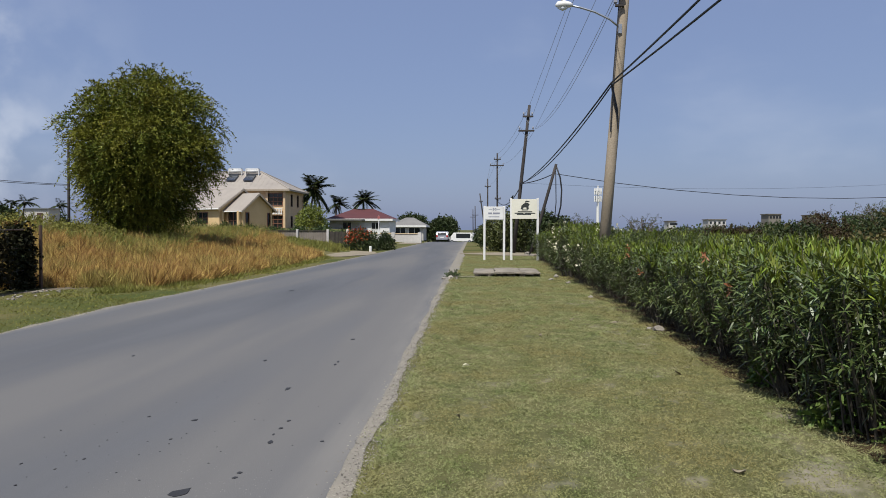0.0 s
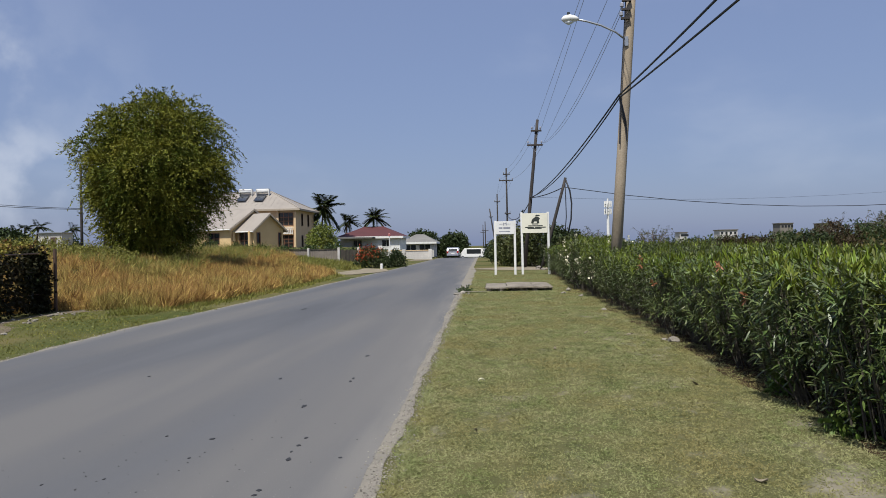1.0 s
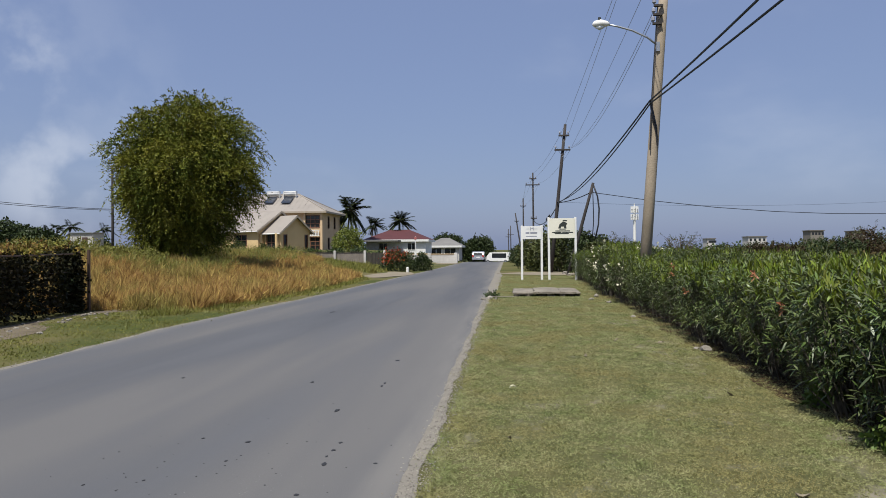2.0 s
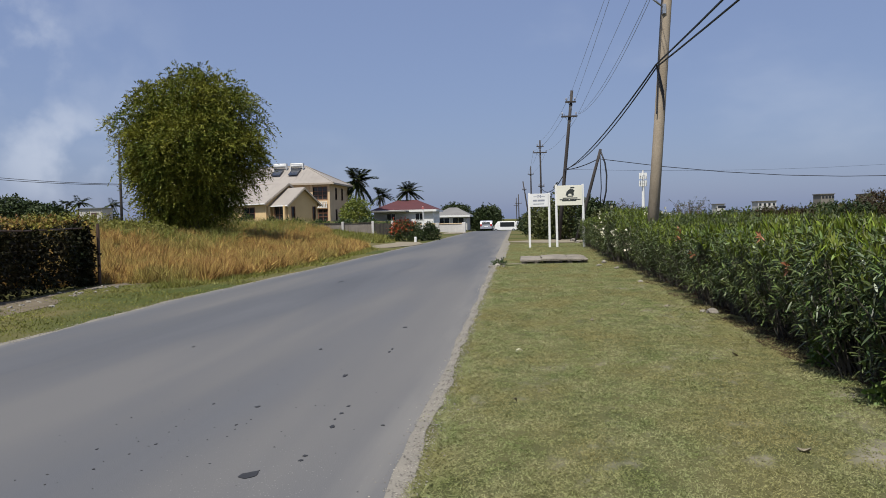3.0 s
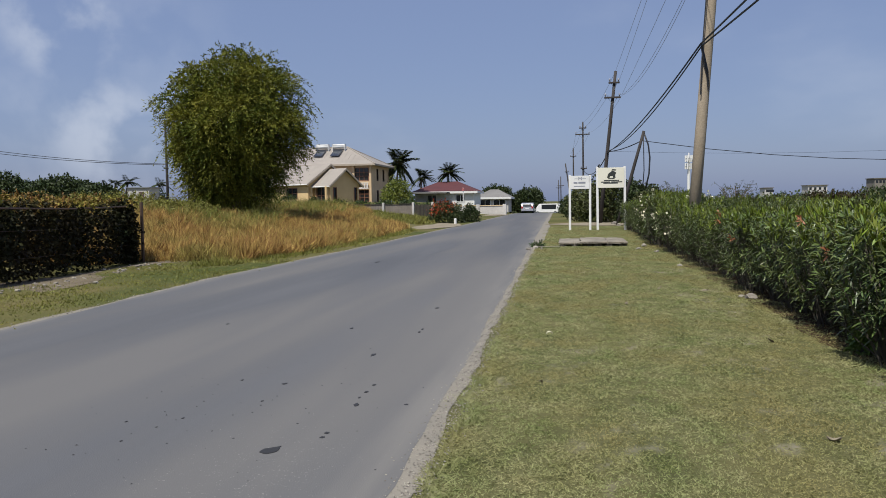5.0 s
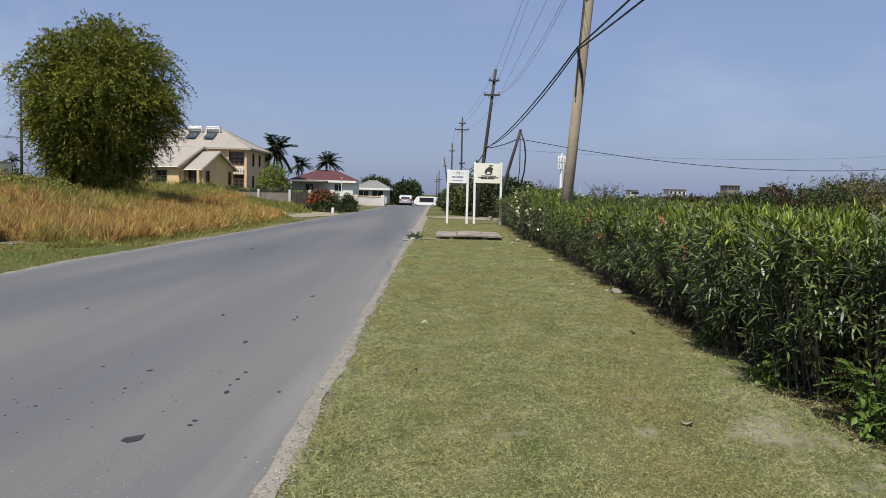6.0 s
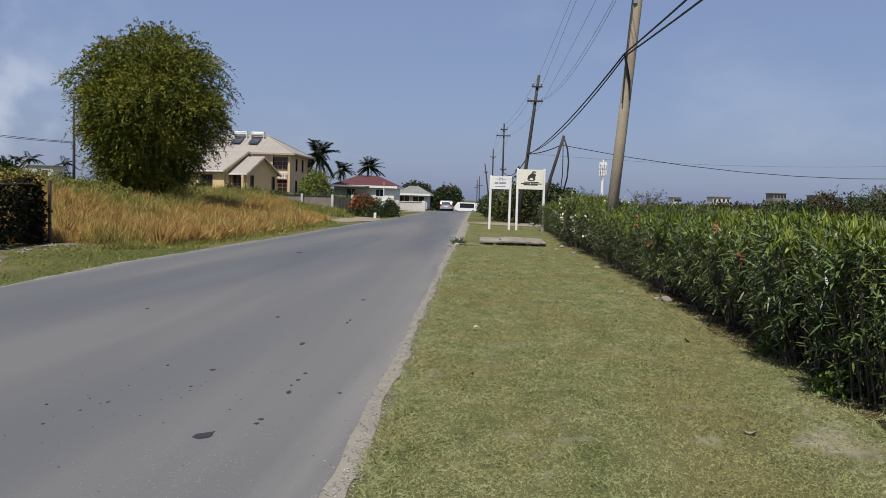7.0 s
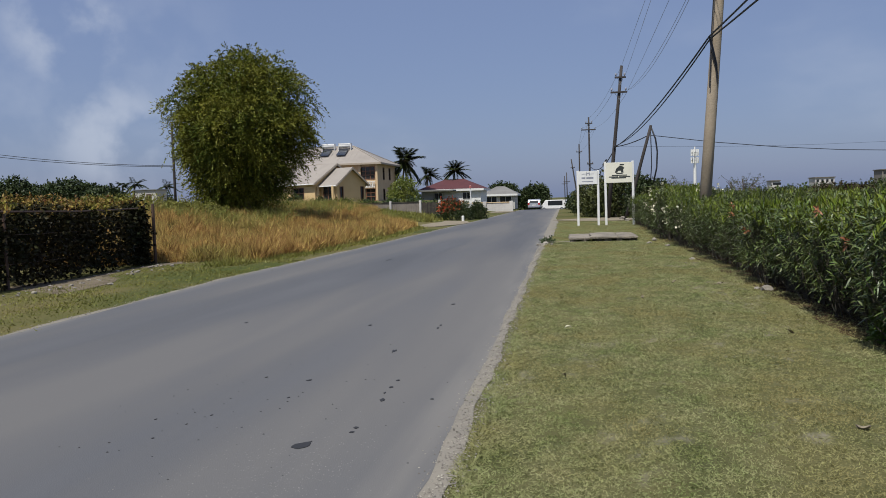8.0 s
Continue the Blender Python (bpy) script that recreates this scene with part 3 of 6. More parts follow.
# ---- plants ----
def oleander_meshes(seed, width=0.87, height=1.33, rosettes=600, per=12, low=0.2, segs=2, stems=110, fill=150):
    """Bare upright stems below, rosettes of lance-shaped leaves over the top and the sides, and a shaded fill inside one oleander bush."""
    rng = np.random.default_rng(seed)
    wood, axes, base, way, L, W, fresh = Shape(), [], [], [], [], [], []
    for i in range(rosettes + fill):
        a = rng.uniform(0, 2 * math.pi)
        out = np.array([math.cos(a), math.sin(a), 0.0])
        shoot = i < rosettes and rng.uniform() < 0.36
        if i >= rosettes:
            q = out * width * math.sqrt(rng.uniform(0.02, 0.5)) + (0, 0, height * rng.uniform(0.3, 0.88))
            axis = out * 0.6 + (0, 0, 0.5) + rng.normal(size=3) * 0.5
        elif shoot:
            r = width * math.sqrt(rng.uniform(0, 0.95))
            q = out * r + (0, 0, height * (1.0 - 0.10 * (r / width) ** 3) * rng.uniform(0.84, 1.05))
            axis = out * 0.25 * r + (0, 0, 1) + rng.normal(size=3) * 0.24
        else:
            h = low + (1 - low) * rng.uniform(0, 1) ** 0.8
            r = width * (0.58 + 0.46 * math.sin(math.pi * min(1, 0.10 + 0.62 * h))) * rng.uniform(0.70, 1.06)
            q = out * r + (0, 0, height * h)
            axis = out * 0.75 + (0, 0, 0.7) + rng.normal(size=3) * 0.32
        axis = axis / np.linalg.norm(axis)
        axes.append((q, axis))
        shoot = shoot and rng.uniform() < 0.7
        u = np.cross(axis, (0.3, 0.5, 0.12))
        u /= np.linalg.norm(u)
        v = np.cross(axis, u)
        turn = rng.uniform(0, 6.28)
        grown = rng.uniform(0.75, 1.15)
        for j in range(per if i < rosettes else 8):
            w = turn + j * 2.4
            t = j / per
            tilt = (0.1 + 0.8 * t if shoot else 0.55 + 1.05 * t) + rng.normal() * 0.2
            fresh.append(shoot)
            d = axis * math.cos(tilt) + (math.cos(w) * u + math.sin(w) * v) * math.sin(tilt)
            base.append(q - axis * (0.17 * t))
            way.append(d)
            L.append(rng.uniform(0.09, 0.145) * grown * (1.12 if shoot else 1))
            W.append(rng.uniform(0.016, 0.023) if i < rosettes else 0.04)
    for q, axis in axes[:: max(1, rosettes // stems)]:
        foot = np.array([q[0] * 0.62, q[1] * 0.62, 0.0]) + rng.normal(size=3) * (0.04, 0.04, 0)
        mid = np.array([q[0] * 0.8, q[1] * 0.8, q[2] * 0.55]) + rng.normal(size=3) * 0.03
        wood.tube([tuple(foot), tuple(mid), tuple(q)], [0.010, 0.008, 0.004], 4, cap=False)
    way = unit(np.array(way))
    side = unit(np.cross(way, np.array((0, 0, 1.0))) + rng.normal(size=way.shape) * 0.3)
    base, L, W, fresh = np.array(base), np.array(L), np.array(W), np.array(fresh)
    old = ~fresh
    leaves = leaf_mesh("foliage", base[old], way[old], side[old], L[old], W[old], M_OLEANDER, 0.22, segs)
    shoots = leaf_mesh("young_foliage", base[fresh], way[fresh], side[fresh], L[fresh], W[fresh], M_SHOOT, 0.08, segs)
    return wood.mesh("stem", M_STEM), leaves, shoots


def blossom(rng, pts, size, material, name):
    base = np.repeat(np.array(pts), 9, 0)
    n = len(base)
    base = base + rng.normal(size=(n, 3)) * size * 0.6
    way = unit(rng.normal(size=(n, 3)) + (-0.4, -0.4, 0.3))
    return leaf_mesh(name, base, way, side_of(way, rng), np.full(n, size), np.full(n, size * 0.8), material)


def hedge():
    front = [oleander_meshes(20 + k) for k in range(4)]
    rear = [oleander_meshes(30 + k, 0.92, 1.36, 200, 8, 0.65, 1, 16, 30) for k in range(3)]
    far = [oleander_meshes(40 + k, rosettes=440, per=9, segs=1, stems=50, fill=110) for k in range(3)]
    rng = np.random.default_rng(8)
    label = "oleander bush with narrow glossy leaves in the clipped hedge"
    for row, x in enumerate((3.6, 4.9, 6.3)):
        y = -3.0 + row * 0.45
        while y < 45:
            kinds = rear if row else (front if y < 15 else far)
            k = int(rng.integers(len(kinds)))
            ob = thing("oleander_bush", label, "bush", group="bushes of the oleander hedge")
            s = rng.uniform(0.86, 1.12) if row == 0 else rng.uniform(0.9, 1.1)
            high = between(y, (0, 8, 24, 45), (1.0, 1.0, 1.02, 1.12)) * (1 + 0.02 * row)
            if row == 0 and 24.5 < y < 31:
                s, high = s * 1.12, high * 1.1
            ob.matrix_world = pose(x + (0.0 if row else 0.26 * (1 - smooth_step(4.5, 8.5, y))) + rng.normal() * 0.085, y, 0.0, 0, 0, rng.uniform(0, 360)) @ Matrix.Diagonal((s, s, s * high, 1))
            part("stem", kinds[k][0], None, ob, "brown woody stems")
            part("foliage", kinds[k][1], None, ob)
            part("young_foliage", kinds[k][2], None, ob, "yellow-green upright young shoots")
            if row == 0 and 23.5 < y < 34:
                pts = [(0.9 * math.cos(q * 0.9), 0.9 * math.sin(q * 0.9), rng.uniform(0.5, 1.4)) for q in range(14) if rng.uniform() < 0.55]
                part("blossoms", blossom(rng, pts, 0.085, M_WHITEPETAL, "blossoms"), None, ob, "white blossoms")
            y += rng.uniform(1.05, 1.4) * (1 if row < 2 else 1.15)


hedge()


def withered(x, y, z, seed):
    rng = np.random.default_rng(seed)
    ob = thing("withered_sprig", "withered orange leaf sprig in the oleander hedge", "leaves", (x, y, z), group="withered sprigs")
    part("twig", Shape().tube([(0.12, 0.1, -0.1), (0, 0, 0), (-0.02, -0.02, 0.06)], [0.006, 0.004, 0.002], 5), M_STEM, ob)
    for i in range(12):
        way = unit(rng.normal(size=(1, 3)) + (-0.5, -0.5, 0.3))
        at = np.array([[0.02 - 0.003 * i, 0.02 - 0.003 * i, -0.03 + 0.007 * i]])
        part("leaf", leaf_mesh("leaf", at, way, side_of(way, rng), [rng.uniform(0.055, 0.085)], [0.022], M_ORANGE, 0.2, 2), None, ob)


for i, (x, y, z) in enumerate(((2.7, 14.62, 1.29), (2.68, 13.4, 0.91), (2.8, 10.0, 1.3), (2.68, 8.6, 1.0), (2.72, 14.9, 1.15))):
    withered(x, y, z, 40 + i)


def crown_points(rng, n, radii, lumps, inner=0.55, low=-0.85, taper=0.0, swell=0.28):
    """Points spread through the outer shell of a lumpy crown, and the directions outward."""
    d = unit(rng.normal(size=(n * 2, 3)))
    d = d[d[:, 2] > low][:n]
    bump = np.array([noise.noise(Vector(q) * lumps + Vector((radii[0], radii[1], 3.0))) for q in d])
    r = (inner + (1 - inner) * rng.uniform(0, 1, len(d)) ** 0.6) * (1 + swell * bump)
    p = d * r[:, None] * np.array(radii)
    p[:, :2] *= (1 - taper * np.maximum(0, -d[:, 2:]))
    return p, d


def spray_leaves(name, rng, centre, out, twig, per, leaf, width, material, droop=0.5, loose=0.7):
    """Sprays: each a drooping twig with pairs of leaflets on it."""
    n = len(centre)
    d = unit(out * 0.9 + rng.normal(size=(n, 3)) * 0.75 + (0, 0, -0.1))
    t = np.tile(np.linspace(0.1, 1, per), n)
    dd = np.repeat(d, per, 0)
    L = np.repeat(rng.uniform(0.6, 1.3, n) * twig, per)
    base = np.repeat(centre, per, 0) + dd * (L * t)[:, None]
    base[:, 2] -= droop * L * t * t
    way = unit(dd * (1.2 - loose) + rng.normal(size=dd.shape) * loose + (0, 0, -0.15))
    return leaf_mesh(name, base, way, side_of(way, rng), rng.uniform(0.7, 1.3, len(base)) * leaf, rng.uniform(0.7, 1.3, len(base)) * width, material)


def tree(name, label, x, y, trunk_h, radii, centre_h, leaf, width, twig, clumps, sprays, material, seed, z=None, lumps=1.6, low=-0.85, per=7, group="", limbs=9, trunk_r=0.2, taper=0.0, inner=0.55, loose=0.7, tight=0.75, swell=0.28, crest=0.9, skew=0.0):
    rng = np.random.default_rng(seed)
    ob = thing(name, label, "tree", (x, y, ground_z(x, y) if z is None else z), group=group)
    wood = Shape()
    wood.tube([(0, 0, -0.1), (0.05, 0, trunk_h * 0.5), (0, 0.05, trunk_h)], [trunk_r * 1.3, trunk_r, trunk_r * 0.8], 9)
    heads, outs = crown_points(rng, clumps, radii, lumps, inner, low, taper, swell)
    heads[:, 0] += skew * heads[:, 2]
    for q in heads[::max(1, len(heads) // limbs)]:
        m = Vector((q[0] * 0.45, q[1] * 0.45, centre_h * 0.75 + q[2] * 0.5))
        wood.tube([(0, 0, trunk_h * 0.9), m, (q[0] * 0.9, q[1] * 0.9, centre_h + q[2] * 0.9)], [trunk_r * 0.55, trunk_r * 0.3, trunk_r * 0.08], 6)
    part("trunk", wood, M_BARK, ob, "grey-brown trunk and limbs", smooth=True)
    heads[:, 2] = np.minimum(heads[:, 2], radii[2] * (crest + 0.04 * rng.uniform(size=len(heads))))
    c = np.repeat(heads, sprays, 0)
    size = 0.16 * np.mean(radii)
    c = c + rng.normal(size=c.shape) * size * tight + (0, 0, centre_h)
    o = np.repeat(outs, sprays, 0)
    part("crown", spray_leaves("crown", rng, c, o, twig, per, leaf, width, material, loose=loose), None, ob)
    return ob


def tamarind(x, y, radii, centre_h, seed):
    """A broad crown built of separate drooping pads of feathery sprays, with dark hollows between them and stray shoots past the outline."""
    rng = np.random.default_rng(seed)
    ob = thing("tamarind_tree", "large round tamarind tree with feathery drooping foliage", "tree", (x, y, ground_z(x, y)))
    R = np.array(radii)
    k = np.arange(250)
    zz = 1 - 1.93 * (k + 0.5) / len(k)
    d = np.stack([np.sqrt(1 - zz ** 2) * np.cos(k * 2.39996), np.sqrt(1 - zz ** 2) * np.sin(k * 2.39996), zz], 1)
    d = unit(d + rng.normal(size=d.shape) * 0.13)
    bump = np.array([noise.noise(Vector(q) * 2.1 + Vector((7.7, 2.0, 3.0))) for q in d])
    r = (0.84 + 0.15 * rng.uniform(-1, 1, len(d))) * (1 + 0.2 * bump)
    pads = d * r[:, None] * R
    pads[:, :2] *= (1 - 0.42 * np.maximum(0, -d[:, 2:]))
    pads[:, 0] += 0.09 * pads[:, 2]
    wood = Shape()
    wood.tube([(0, 0, -0.1), (0.05, 0, 0.8), (0, 0.05, 1.7)], [0.4, 0.3, 0.24], 10)
    for q in pads[::9]:
        m = Vector((q[0] * 0.4, q[1] * 0.4, centre_h * 0.72 + q[2] * 0.45))
        wood.tube([(0, 0, 1.4), m, (q[0] * 0.95, q[1] * 0.95, centre_h + q[2] * 0.95)], [0.16, 0.08, 0.02], 6)
    part("trunk", wood, M_BARK, ob, "grey-brown trunk and limbs", smooth=True)
    # the pads: a dome of sprays on the outer side of each
    per = 30
    n = len(pads) * per
    size = np.repeat(rng.uniform(0.4, 1.0, len(pads)), per)
    out = np.repeat(unit(d + (0, 0, 0.35)), per, 0)
    off = unit(rng.normal(size=(n, 3)))
    off = np.where(((off * out).sum(1) < -0.15)[:, None], -off, off)
    c = np.repeat(pads, per, 0) + off * (size * rng.uniform(0.35, 1.0, n))[:, None] * (1, 1, 0.75) + (0, 0, centre_h)
    part("crown", spray_leaves("crown", rng, c, unit(off + 0.6 * out), 0.7, 11, 0.17, 0.058, M_TAMARIND, 0.6, 0.42), None, ob)
    # shaded foliage filling the hollow of the crown
    n = 3800
    e = unit(rng.normal(size=(n, 3)))
    q = e * (rng.uniform(0.25, 0.74, n) ** 0.6)[:, None] * R
    q[:, :2] *= (1 - 0.42 * np.maximum(0, -e[:, 2:]))
    q[:, 0] += 0.09 * q[:, 2]
    part("inner_foliage", spray_leaves("inner_foliage", rng, q * 0.93 + (0, 0, centre_h), e, 0.5, 7, 0.26, 0.12, M_TAMARIND, 0.4, 0.6), None, ob)
    # stray shoots, most on the windward side
    n = 330
    e = unit(rng.normal(size=(n, 3)) + (-0.35, 0, 0.15))
    q = e * rng.uniform(0.86, 1.02, n)[:, None] * R
    q[:, :2] *= (1 - 0.42 * np.maximum(0, -e[:, 2:]))
    q[:, 0] += 0.09 * q[:, 2]
    part("loose_foliage", spray_leaves("loose_foliage", rng, q + (0, 0, centre_h), e * 1.4 + (0, 0, 0.25), 0.9, 13, 0.18, 0.055, M_TAMARIND, 0.35, 0.42), None, ob, "loose feathery shoots")


tamarind(-18.4, 41, (3.6, 3.7, 4.4), 4.6, 2)


def palm(x, y, crown_z, reach, seed, fronds=15, z=None, wind=0.28, lift=0.0):
    rng = np.random.default_rng(seed)
    z0 = ground_z(x, y) if z is None else z
    ob = thing("coconut_palm", "coconut palm with dark wind-blown fronds", "palm tree", (x, y, z0), group="palms behind the houses")
    h = crown_z - z0
    part("trunk", Shape().tube([(-0.5, 0, 0), (-0.3, 0, h * 0.5), (0, 0, h)], [0.2, 0.14, 0.11], 8), M_BARK, ob, smooth=True)
    for i in range(fronds):
        a = i * 2.4 + rng.normal() * 0.2
        up = rng.uniform(-0.45 - 0.6 * lift, 1.5 + lift)
        d = np.array([math.cos(a) + wind, math.sin(a), up])
        d /= np.linalg.norm(d)
        R = reach * rng.uniform(0.85, 1.2)
        t = np.repeat(np.linspace(0.12, 1, 22), 2)
        q = np.array([0, 0, h]) + d * (t * R)[:, None]
        q[:, 2] -= 0.30 * R * t ** 2 * (1 + 0.5 * (up < 0.3))
        q[:, 0] += wind * 0.25 * R * t ** 2
        s = np.cross(d, (0, 0, 1.0))
        s /= np.linalg.norm(s)
        sgn = np.tile([1.0, -1.0], 22)
        way = unit(d * 0.55 + s * sgn[:, None] * 0.8 + np.array([wind * 0.4, 0, -0.45]) + rng.normal(size=q.shape) * 0.06)
        part("frond", leaf_mesh("frond", q, way, unit(np.cross(way, (0, 0, 1.0))), R * (0.42 - 0.2 * t), np.full(44, 0.2 * reach / 2), M_PALM), None, ob)


palm(-25.0, 112, 7.7, 2.7, 1, 34, wind=0.05, lift=0.9)
palm(-24.0, 125, 5.9, 2.0, 2, 24, wind=0.1, lift=0.6)
palm(-18.8, 120, 6.3, 2.1, 3, 28, wind=0.1, lift=0.6)


def bush(name, label, x, y, radii, leaf, width, material, seed, n=900, z=None, bloom=None, group="", category="bush"):
    rng = np.random.default_rng(seed)
    ob = thing(name, label, category, (x, y, ground_z(x, y) if z is None else z), group=group)
    heads, outs = crown_points(rng, n, radii, 1.8, inner=0.35, low=-0.6)
    heads = heads + (0, 0, radii[2] * 0.62)
    wood = Shape()
    for q in heads[::max(1, n // 9)]:
        wood.tube([(q[0] * 0.15, q[1] * 0.15, -0.05), tuple(q)], [0.035, 0.01], 5)
    part("stem", wood, M_STEM, ob)
    part("foliage", spray_leaves("foliage", rng, heads, outs, leaf * 2.2, 6, leaf, width, material, 0.2), None, ob)
    if bloom:
        sel = heads[(outs[:, 2] > 0.1) & (outs[:, 0] < 0.5)][: n // 6] * 1.05
        way = unit(rng.normal(size=(len(sel) * 4, 3)) + (0, -0.5, 0.3))
        b = np.repeat(sel, 4, 0) + rng.normal(size=(len(sel) * 4, 3)) * leaf
        part("blossoms", leaf_mesh("blossoms", b, way, side_of(way, rng), np.full(len(b), leaf * 1.3), np.full(len(b), leaf), bloom), None, ob, "orange-red bracts")
    return ob


bush("lime_tree", "yellow-green leafy shrub in front of the house", -19.2, 85, (1.45, 1.5, 1.75), 0.22, 0.14, M_LIME, 4, 500)
bush("bougainvillea", "bougainvillea bush covered in orange-red bracts", -9.55, 60, (1.45, 1.1, 1.0), 0.11, 0.075, M_THICK, 5, 900, bloom=M_RED)
bush("garden_bush", "dark green garden bush by the fence", -8.0, 62, (0.6, 0.8, 0.8), 0.14, 0.09, M_THICK, 6, 400)
for i, (x, y, r, h) in enumerate(((-37, 93, 1.3, 1.0), (-34.5, 92, 0.8, 0.7), (-30.8, 90.5, 0.4, 0.4), (-23.6, 99, 0.9, 1.2))):
    bush("garden_bush", "leafy garden shrub along the house front", x, y, (r, r, h), 0.16, 0.1, (M_LIME, M_DARKLEAF, M_SCRUB)[i % 3], 60 + i, 160, group="shrubs along the house")

for i, (x, r, h) in enumerate(((-21, 1.0, 0.35), (-18.6, 0.9, 0.4), (-16.4, 1.0, 0.6), (-14.3, 1.1, 0.9), (-12.3, 1.0, 0.85), (-10.8, 0.9, 0.8))):
    bush("garden_bush", "dark green garden bush behind the yard fence", x, 67.6 + 0.3 * (i % 2), (r, 0.8, h), 0.14, 0.09, M_DARKLEAF, 90 + i, 260, group="bushes behind the fence")

for i, (x, y, r, h) in enumerate(((-22.2, 38, 1.1, 0.7), (-24.6, 40, 1.3, 0.8), (-20, 36.6, 0.9, 0.55), (-27.5, 42, 1.4, 0.8), (-18, 36.2, 0.8, 0.5), (-30.5, 45, 1.4, 0.8))):
    bush("weed_shrub", "rank yellow-green weed shrub in the dry plot", x, y, (r, r, h), 0.12, 0.06, M_WEED, 500 + i, int(260 * r), group="weed shrubs in the plot")

bush("weed_shrub", "dark weed clump growing at the end of the kerb", -1.08, 26.8, (0.2, 0.18, 0.11), 0.06, 0.03, M_DARKLEAF, 520, 90)

# trees at the road's far end
tree("round_tree", "dense dark round tree at the far end of the road", -8.2, 150, 1.0, (2.7, 2.5, 2.6), 2.5, 0.32, 0.22, 0.4, 230, 12, M_THICK, 31, per=5, lumps=0.8, tight=0.6)
tree("far_tree", "dark tree behind the grey-roofed house", -14.0, 148, 1.2, (2.6, 2.2, 1.8), 2.8, 0.3, 0.2, 0.5, 130, 10, M_THICK, 32, per=5)
tree("far_tree", "dark tree behind the grey-roofed house", -11.0, 150, 1.0, (1.7, 1.6, 1.4), 2.2, 0.3, 0.2, 0.5, 100, 10, M_THICK, 33, per=5)

# thicket behind the signs and beyond the hedge
for i, (x, y, r, h) in enumerate(((2.9, 58, 1.9, 2.0), (1.7, 60.5, 1.1, 1.35), (4.7, 56, 1.5, 1.75), (1.7, 66, 1.9, 1.9), (5.4, 57, 2.0, 1.5), (1.3, 78, 1.9, 1.4), (5.0, 49.5, 1.5, 1.15), (7.8, 55, 2.2, 1.2), (0.2, 98, 1.6, 1.3))):
    bush("scrub_bush", "dense green scrub bush beside the road", x, y, (r, r, h), 0.2, 0.13, (M_SCRUB, M_SCRUB, M_THICK)[i % 3], 80 + i, 900, group="scrub behind the signs")


def far_scrub(u0, u1, count, seed, material, label):
    """u0, u1: the stretch of the skyline, from the road's line towards the hedge's side."""
    rng = np.random.default_rng(seed)
    base, out = [], []
    for i in range(count):
        u = rng.uniform(u0, u1)
        a = math.radians(-1 + 42 * u)
        d = rng.uniform(52, 150)
        x, y = d * math.sin(a) + 4, d * math.cos(a)
        if x < 9:
            continue
        h = (1.0 + 1.2 * rng.uniform() ** 2) * (0.62 + 0.6 * u) * (0.8 + d / 280)
        r = rng.uniform(1.2, 2.6)
        p, o = crown_points(rng, 60, (r, r, h * 0.55), 1.7, inner=0.4, low=-0.9)
        base.append(p + (x, y, ground_z(x, y) + h * 0.45))
        out.append(o)
    base, out = np.concatenate(base), np.concatenate(out)
    me = spray_leaves("far_scrub", rng, base, out, 0.6, 4, 0.3, 0.18, material, 0.2)
    tagged(part("far_scrub", me, None), label, "scrub", kind="stuff")


far_scrub(0.0, 0.48, 210, 77, M_SCRUB, "band of low dark scrub beyond the hedge")
far_scrub(0.46, 1.0, 250, 79, M_TANSCRUB, "band of dry tan scrub beyond the hedge")


def far_woods():
    """Low wooded skyline all round, far off."""
    rng = np.random.default_rng(78)
    base, out = [], []
    for i in range(620):
        a = rng.uniform(0, 2 * math.pi)
        d = rng.uniform(230, 420)
        x, y = d * math.sin(a), d * math.cos(a)
        if abs(a) < 0.02 or abs(a - 2 * math.pi) < 0.14:
            continue
        h = rng.uniform(1.5, 4.2)
        r = rng.uniform(3, 7)
        p, o = crown_points(rng, 34, (r, r, h * 0.6), 1.7, inner=0.4, low=-0.8)
        base.append(p + (x, y, ground_z(x, y) + h * 0.4))
        out.append(o)
    base, out = np.concatenate(base), np.concatenate(out)
    me = spray_leaves("far_woods", rng, base, out, 1.2, 3, 1.0, 0.65, M_DARKLEAF, 0.2)
    tagged(part("far_woods", me, None), "dark wooded skyline far across the land", "woods", kind="stuff")


far_woods()


def bare_tree(x, y, h, r, seed):
    rng = np.random.default_rng(seed)
    ob = thing("bare_tree", "half-bare scrub tree with thin grey branches", "tree", (x, y, ground_z(x, y)), group="half-bare trees")
    wood, tips = Shape(), []
    for i in range(26):
        a, e = rng.uniform(0, 6.28), rng.uniform(0.45, 1.0)
        tip = np.array([r * math.cos(a) * rng.uniform(0.2, 1), r * math.sin(a) * rng.uniform(0.2, 1), h * e])
        mid = tip * (0.45, 0.45, 0.55) + rng.normal(size=3) * 0.15
        wood.tube([(0, 0, 0), tuple(mid), tuple(tip)], [0.07, 0.04, 0.015], 5, cap=False)
        for j in range(4):
            q = mid + (tip - mid) * rng.uniform(0.2, 1)
            t2 = q + rng.normal(size=3) * (0.5, 0.5, 0.35) + (0, 0, 0.3)
            wood.tube([tuple(q), tuple(t2)], [0.02, 0.008], 4, cap=False)
            tips.append(t2)
    part("branch", wood, M_BARK, ob, "thin bare branches")
    tips = np.array(tips)
    part("foliage", spray_leaves("foliage", rng, np.repeat(tips, 4, 0), rng.normal(size=(len(tips) * 4, 3)), 0.35, 4, 0.12, 0.08, M_SCRUB), None, ob)


